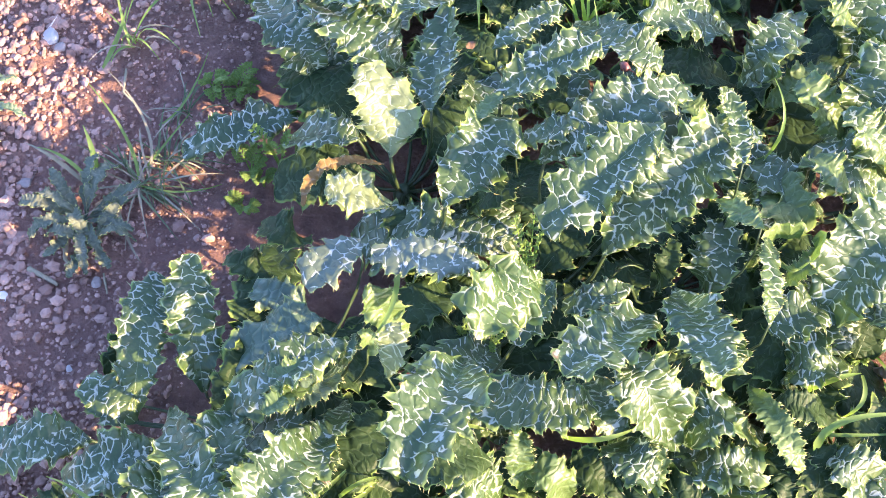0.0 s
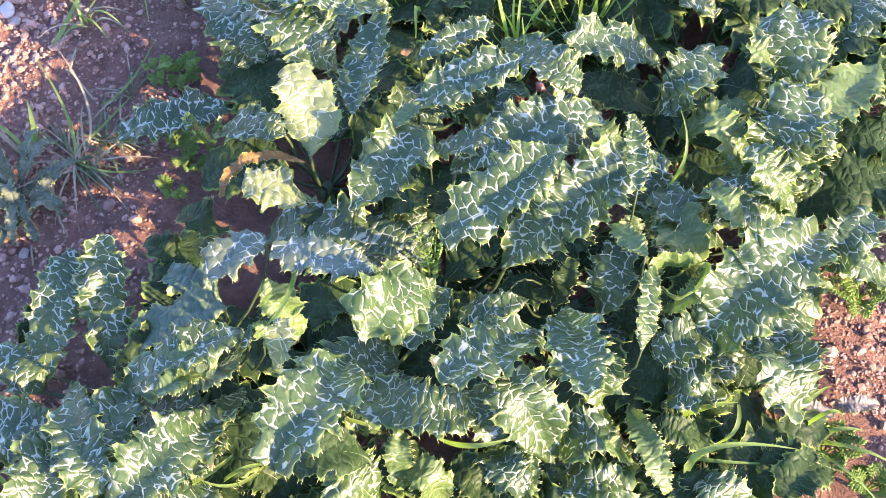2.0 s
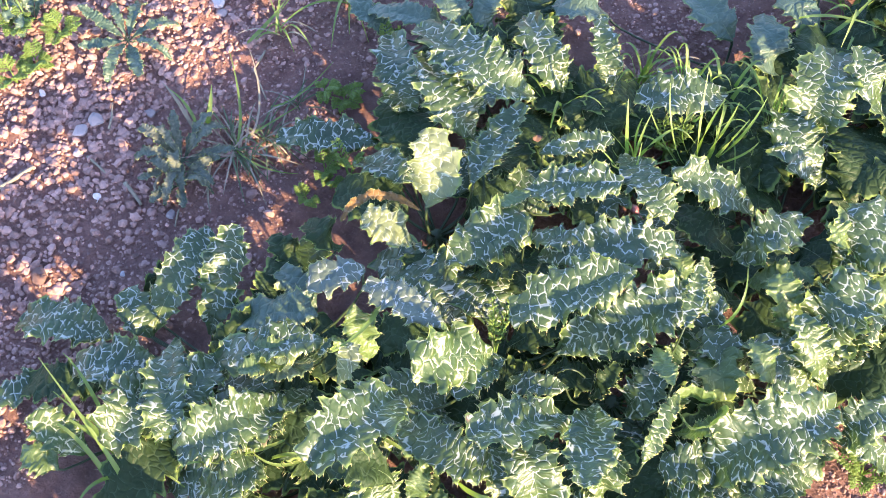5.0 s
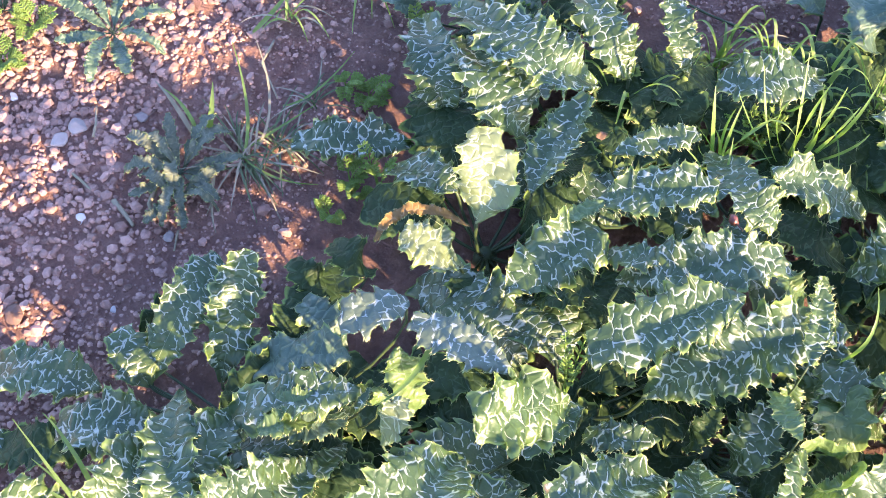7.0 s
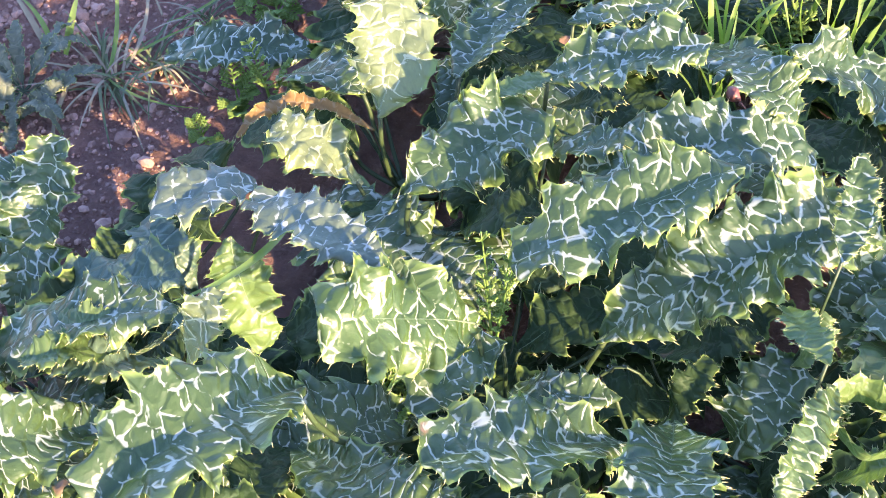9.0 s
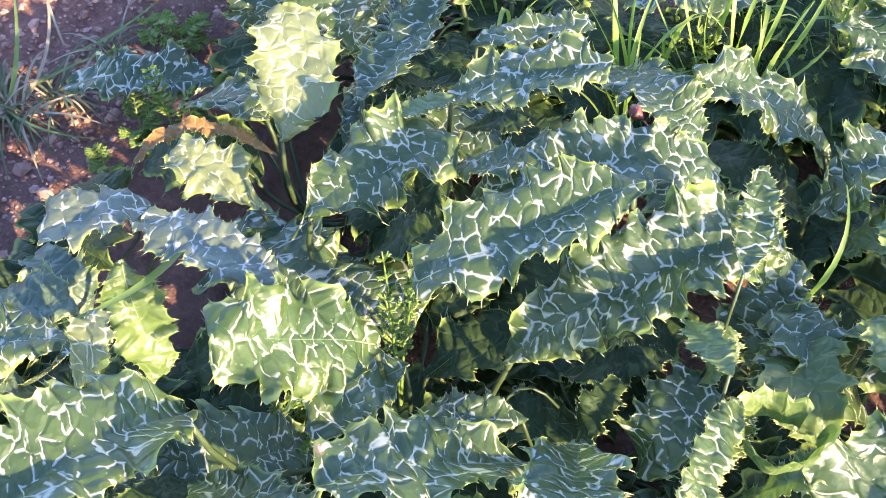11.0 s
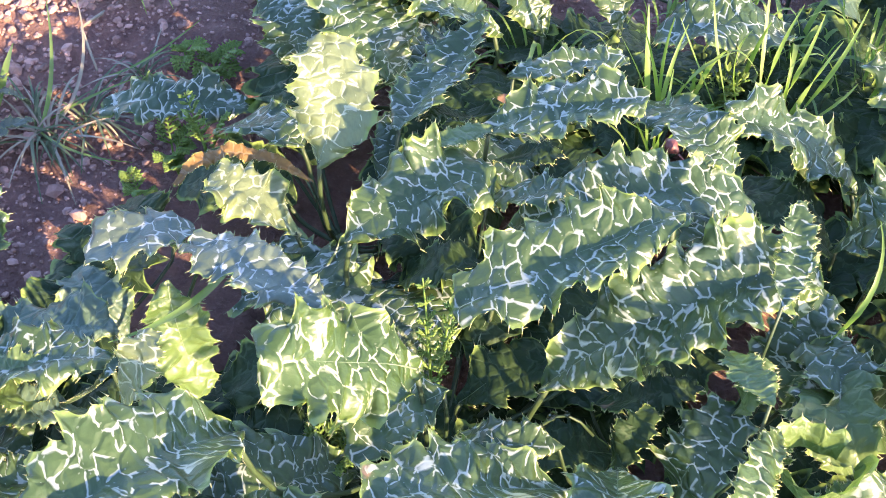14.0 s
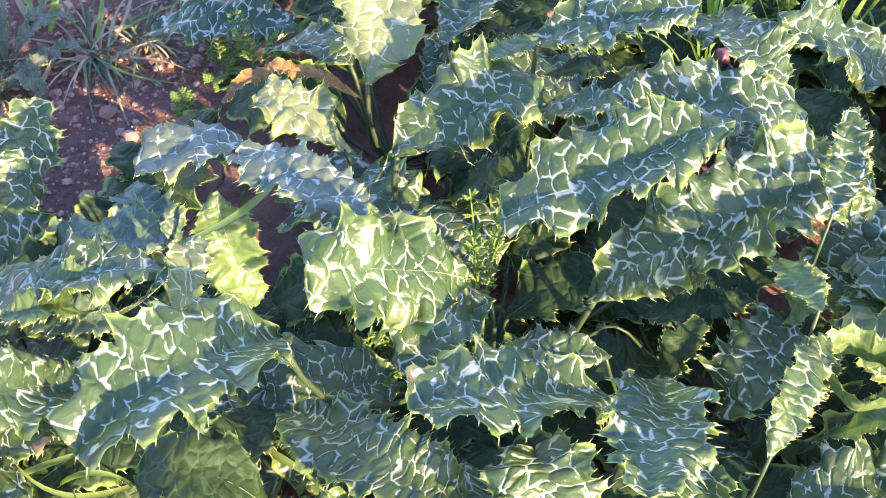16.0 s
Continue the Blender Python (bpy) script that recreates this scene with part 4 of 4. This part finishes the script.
loose_tuft(-0.186, 0.771, 14, 0.06, 0.018, 0.0018, 19, 0.4, OLIVE)
loose_tuft(-0.255, 0.86, 9, 0.07, 0.04, 0.003, 5, 0.5)
loose_tuft(-0.20, 0.95, 18, 0.12, 0.06, 0.004, 6, 0.3)
loose_tuft(-0.33, 0.97, 14, 0.10, 0.05, 0.004, 7, 0.3)
loose_tuft(0.12, 0.86, 16, 0.08, 0.09, 0.004, 8)
loose_tuft(0.20, 0.95, 18, 0.09, 0.08, 0.004, 9, 0.15)
loose_tuft(0.31, 0.93, 22, 0.09, 0.10, 0.005, 10)
loose_tuft(0.27, 0.93, 20, 0.08, 0.11, 0.003, 17)
loose_tuft(0.37, 0.92, 20, 0.09, 0.11, 0.003, 18)
loose_tuft(0.42, 1.15, 22, 0.11, 0.10, 0.005, 11)
loose_tuft(-0.13, 0.27, 12, 0.10, 0.09, 0.006, 12)
loose_tuft(0.50, 0.42, 14, 0.11, 0.08, 0.005, 13)
loose_tuft(-0.56, 0.86, 20, 0.08, 0.05, 0.003, 14, 0.4)
loose_tuft(-0.62, 0.78, 18, 0.08, 0.05, 0.003, 15, 0.3)
loose_tuft(-0.50, 0.95, 18, 0.09, 0.05, 0.003, 16, 0.4)


# ---- feathery weeds ----
def feathery(x, y, z, stems, size, seed, label="feathery bright green weed seedling"):
    """A seedling with finely divided leaves on thin stalks."""
    rnd = random.Random(seed)
    g = ground_z(x, y)
    weed = empty("feathery_weed", x, y, g, label, "weed", "feathery weeds")
    for k in range(stems):
        a = k * 2.4 + rnd.uniform(-0.3, 0.3)
        out = Vector((math.cos(a), math.sin(a), 0))
        p, q = Vector((0, 0, 0)), out * size * rnd.uniform(0.5, 0.9) + Vector((0, 0, z - g + rnd.uniform(-0.01, 0.008)))
        m = (p + q) / 2 + Vector((0, 0, 0.25 * size)) - out * 0.15 * size
        bm = bmesh.new()
        tube(bm, [bezier(p, m, q, i / 8)[0] for i in range(9)], [0.0013 - 0.0001 * i for i in range(9)], 4)
        for i in range(5, 11):
            c, d = bezier(p, m, q, i / 10.5)
            d.normalize()
            side = d.cross(Vector((0, 0, 1))).normalized()
            for sgn in (-1, 1):
                tip = c + (side * sgn + 0.6 * d).normalized() * size * 0.42 * math.sin(0.3 + 2.4 * i / 10.5) + Vector((0, 0, rnd.uniform(-0.2, 0.3) * size * 0.3))
                tube(bm, [c, (c + tip) / 2, tip], [0.0011, 0.0010, 0.0005], 3)
                for f in (0.35, 0.6, 0.85):
                    e = c.lerp(tip, f)
                    for turn in (-0.8, 0.8):
                        w = (Matrix.Rotation(turn, 3, "Z") @ (tip - c)).normalized() * size * 0.13
                        tube(bm, [e, e + w], [0.0012, 0.0006], 3)
        part("frond", bm, FEATHER, weed)
    return weed


# spots of the feathery weeds
feathery(0.172, 0.531, 0.15, 4, 0.019, 1)
feathery(-0.076, 0.689, 0.075, 3, 0.022, 2)
feathery(-0.108, 0.689, 0.03, 4, 0.025, 3)
feathery(-0.108, 0.642, 0.02, 3, 0.022, 4)
feathery(-0.159, 0.797, 0.02, 3, 0.024, 5)
feathery(-0.095, 0.675, 0.02, 3, 0.02, 6)
feathery(-0.103, 0.873, 0.05, 4, 0.025, 7)
feathery(-0.009, 0.913, 0.06, 4, 0.025, 8)
feathery(-0.130, 0.793, 0.02, 4, 0.03, 9)
feathery(0.127, 0.479, 0.05, 5, 0.03, 10)
feathery(0.457, 0.466, 0.05, 4, 0.03, 11)
feathery(0.577, 0.559, 0.04, 5, 0.035, 12)
feathery(0.536, 0.404, 0.04, 5, 0.035, 13)
feathery(-0.564, 0.731, 0.03, 5, 0.03, 14)
feathery(-0.512, 0.693, 0.02, 5, 0.03, 15)
feathery(-0.509, 0.748, 0.03, 5, 0.03, 16)
feathery(-0.530, 0.667, 0.02, 4, 0.03, 17)
feathery(0.235, 0.887, 0.06, 5, 0.03, 18)
feathery(0.574, 0.373, 0.03, 5, 0.03, 19)
feathery(0.263, 0.856, 0.08, 4, 0.03, 20)
# end of the feathery weeds

# ---- small grey-green weeds on the bare soil ----
def weed_rosette(x, y, count, reach, width, seed, mat):
    rnd = random.Random(seed)
    g = ground_z(x, y)
    weed = empty("weed_rosette", x, y, g, "small grey-green weed rosette with toothed leaves", "weed", "weed rosettes")
    for k in range(count):
        a = k * math.tau / count * 1.0 + rnd.uniform(-0.25, 0.25)
        r = reach * rnd.uniform(0.75, 1.1)
        at = lambda d, z: (x + d * math.cos(a), y + d * math.sin(a), g + z)
        leaf(weed, at(0.1 * r, 0.01), at(0.6 * r, rnd.uniform(0.018, 0.04)), at(r, rnd.uniform(0.006, 0.03)), width * rnd.uniform(0.7, 1.1), rnd.uniform(-25, 25), rnd.uniform(0.2, 0.5), 0.8, mat, 0.4)
    return weed


weed_rosette(-0.424, 0.770, 8, 0.074, 0.018, 21, GREY)
weed_rosette(-0.276, 0.638, 12, 0.064, 0.017, 22, DUSTY)
weed_rosette(-0.262, 0.606, 6, 0.045, 0.016, 27, DUSTY)
weed_rosette(-0.60, 0.83, 7, 0.05, 0.020, 23, GREY)
weed_rosette(-0.56, 0.76, 6, 0.045, 0.018, 24, GREY)
weed_rosette(-0.53, 0.88, 7, 0.06, 0.022, 25, GREY)
weed_rosette(-0.66, 0.74, 6, 0.05, 0.018, 26, GREY)

# ---- stones ----
def stone(x, y, size, seed, mat=STONE, name="stone", label="pale grey stone lying on the soil", flat=0.65):
    rnd = random.Random(seed)
    bm = bmesh.new()
    for _ in range(16):
        v = Vector((rnd.gauss(0, 1), rnd.gauss(0, 1), rnd.gauss(0, 1))).normalized() * rnd.uniform(0.85, 1.1)
        bm.verts.new(Vector((v.x * size, v.y * size * 0.8, v.z * size * flat)))
    hull = bmesh.ops.convex_hull(bm, input=bm.verts[:])
    bmesh.ops.delete(bm, geom=[e for e in hull["geom_interior"] if isinstance(e, bmesh.types.BMVert)], context="VERTS")
    bmesh.ops.bevel(bm, geom=bm.edges[:], offset=0.10 * size, segments=1, affect="EDGES")
    bmesh.ops.rotate(bm, verts=bm.verts[:], matrix=Matrix.Rotation(rnd.uniform(0, 6.3), 3, "Z"))
    ob = part(name, bm, mat, smooth=False)
    ob.location = (x, y, ground_z(x, y) + 0.35 * size * flat)
    return tagged(ob, label, "stone", "stones on the soil")


stone(-0.403, 0.650, 0.013, 1, label="blue-grey angular stone on the soil")
stone(-0.412, 0.628, 0.012, 2)
stone(-0.255, 0.568, 0.008, 3)
stone(-0.271, 0.478, 0.005, 4, WHITE_STONE, label="small white stone on the soil")
stone(-0.355, 0.436, 0.014, 5, CLOD, "clod", "crumbly brown clod of earth")
stone(-0.348, 0.875, 0.014, 6, WHITE_STONE, label="white angular stone on the soil")
stone(-0.337, 0.861, 0.009, 7)
stone(-0.349, 0.687, 0.009, 8)
stone(0.030, 1.050, 0.034, 9, WHITE_STONE, label="large white stone at the edge of the thistles")
for k in range(70):
    rnd = random.Random(300 + k)
    x, y = rnd.uniform(-0.75, -0.12), rnd.uniform(0.30, 1.15)
    if x < -0.24 - 0.35 * max(0.0, 0.55 - y):
        stone(x, y, rnd.uniform(0.0035, 0.008), 400 + k, rnd.choice((STONE, CLOD, CLOD, CLOD, WHITE_STONE)), "pebble", "small pebble on the soil")
for k in range(14):
    rnd = random.Random(500 + k)
    stone(rnd.uniform(0.50, 0.68), rnd.uniform(0.42, 0.66), rnd.uniform(0.003, 0.006), 520 + k, rnd.choice((STONE, CLOD)), "pebble", "small pebble on the soil")


def grit():
    """The countless crumbs of earth and tiny stones on the bare soil."""
    rnd = random.Random(77)
    bm = bmesh.new()
    bmesh.ops.create_icosphere(bm, subdivisions=1, radius=1)
    unit = [v.co.copy() for v in bm.verts]
    tris = [[v.index for v in f.verts] for f in bm.faces]
    bm.free()
    verts, faces = [], []
    for k in range(34000):
        if k < 31000:
            x, y = rnd.uniform(-0.95, -0.08), rnd.uniform(0.2, 1.35)
            if x > -0.12 - 0.35 * max(0.0, 0.55 - y):
                continue
        else:
            x, y = (rnd.gauss(0.60, 0.06), rnd.gauss(0.52, 0.06)) if k % 2 else (rnd.gauss(0.2, 0.07), rnd.gauss(1.09, 0.06))
        size = min(0.0065, (0.0009 + 0.0009 * min(1.0, max(0.0, -x - 0.2) / 0.2)) * math.exp(abs(rnd.gauss(0, 0.65))))
        z = ground_z(x, y) + 0.25 * size
        spin = Euler((rnd.uniform(0, 6), rnd.uniform(0, 6), rnd.uniform(0, 6))).to_matrix()
        s = Vector((rnd.uniform(0.7, 1.3), rnd.uniform(0.7, 1.3), rnd.uniform(0.5, 0.9))) * size
        n = len(verts)
        for u in unit:
            q = spin @ (u * rnd.uniform(0.75, 1.2))
            verts.append((x + q.x * s.x, y + q.y * s.y, z + q.z * s.z))
        faces += [[n + i for i in t] for t in tris]
    me = bpy.data.meshes.new("grit")
    me.from_pydata(verts, [], faces)
    me.materials.append(GRIT)
    tagged(new("grit", me), "crumbs of red-brown earth and tiny stones", "grit", kind="stuff")


grit()


# ---- dry stalks and twigs ----
def twig(points, radius, mat=STRAW, label="dry pale twig lying on the soil", name="twig"):
    pts = [Vector(p) for p in points]
    line = []
    for a, b in zip(pts, pts[1:]):
        line += [a.lerp(b, i / 4) for i in range(4)]
    line.append(pts[-1])
    line = [p + 0.35 * radius * Vector((noise.noise(p * 60), noise.noise(p * 60 + Vector((9, 0, 0))), noise.noise(p * 60 + Vector((0, 9, 0))))) for p in line]
    bm = bmesh.new()
    tube(bm, line, [radius * (1 - 0.4 * i / len(line)) for i in range(len(line))], 7)
    return tagged(part(name, bm, mat), label, "twig", "dry twigs")


def seed_pod(x, y, z):
    """A shrivelled red-brown seed pod caught on a leaf, with a short stalk."""
    bm = bmesh.new()
    tube(bm, [Vector((-0.006 + 0.0015 * i, 0.0006 * math.sin(i), 0.001 * math.sin(0.35 * i))) for i in range(9)], [0.0006, 0.002, 0.0033, 0.0042, 0.0044, 0.0040, 0.0032, 0.0018, 0.0005], 10)
    tube(bm, [Vector((0.006, 0, 0)), Vector((0.010, 0.001, -0.003)), Vector((0.011, 0.002, -0.012))], [0.0007, 0.0006, 0.0006], 5)
    ob = part("seed_pod", bm, POD)
    ob.location, ob.rotation_euler = (x, y, z), (0.3, 0.2, -0.6)
    return tagged(ob, "shrivelled red-brown seed pod caught on a leaf", "seed pod")


# spots of the twigs
twig(((-0.326, 0.585, 0.004), (-0.307, 0.574, 0.004), (-0.294, 0.566, 0.003)), 0.003)
twig(((-0.290, 0.614, 0.012), (-0.289, 0.593, 0.006), (-0.275, 0.579, 0.004)), 0.003)
twig(((-0.466, 0.516, 0.004), (-0.452, 0.537, 0.006), (-0.440, 0.563, 0.004)), 0.0032)
twig(((-0.379, 0.642, 0.012), (-0.383, 0.657, 0.015), (-0.398, 0.681, 0.006)), 0.0016)
twig(((-0.388, 0.601, 0.004), (-0.367, 0.593, 0.005), (-0.353, 0.588, 0.004)), 0.0018)
twig(((-0.258, 0.829, 0.004), (-0.251, 0.786, 0.020), (-0.222, 0.759, 0.004)), 0.0016)
twig(((-0.245, 0.565, 0.004), (-0.247, 0.575, 0.008), (-0.242, 0.555, 0.003)), 0.0014)
twig(((0.548, 0.652, 0.008), (0.580, 0.647, 0.011), (0.618, 0.641, 0.006)), 0.005)
twig(((0.553, 0.640, 0.005), (0.580, 0.638, 0.007), (0.606, 0.632, 0.004)), 0.003)
seed_pod(0.265, 0.685, 0.165)
# end of the twigs


# ---- dew ----
def dew_stem(points, drops):
    """A thin low stem with round drops of dew along it."""
    pts = [Vector(p) for p in points]
    stem = empty("dewy_stem", pts[0].x, pts[0].y, ground_z(pts[0].x, pts[0].y), "thin green seedling stem with drops of dew", "seedling")
    o = stem.location
    bm = bmesh.new()
    tube(bm, [bezier(*pts, k / 8)[0] - o for k in range(9)], [0.0009] * 9, 5)
    part("stem", bm, STALK, stem)
    for at, size in drops:
        bm = bmesh.new()
        bmesh.ops.create_icosphere(bm, subdivisions=3, radius=size, matrix=Matrix.Translation(bezier(*pts, at)[0] - o + Vector((0, 0, 0.6 * size))))
        part("dew_drop", bm, DEW, stem, "clear round drop of dew")


dew_stem(((0.235, 0.498, 0.004), (0.248, 0.512, 0.095), (0.275, 0.522, 0.085)), ((0.46, 0.0022), (0.58, 0.0026), (0.74, 0.0018)))
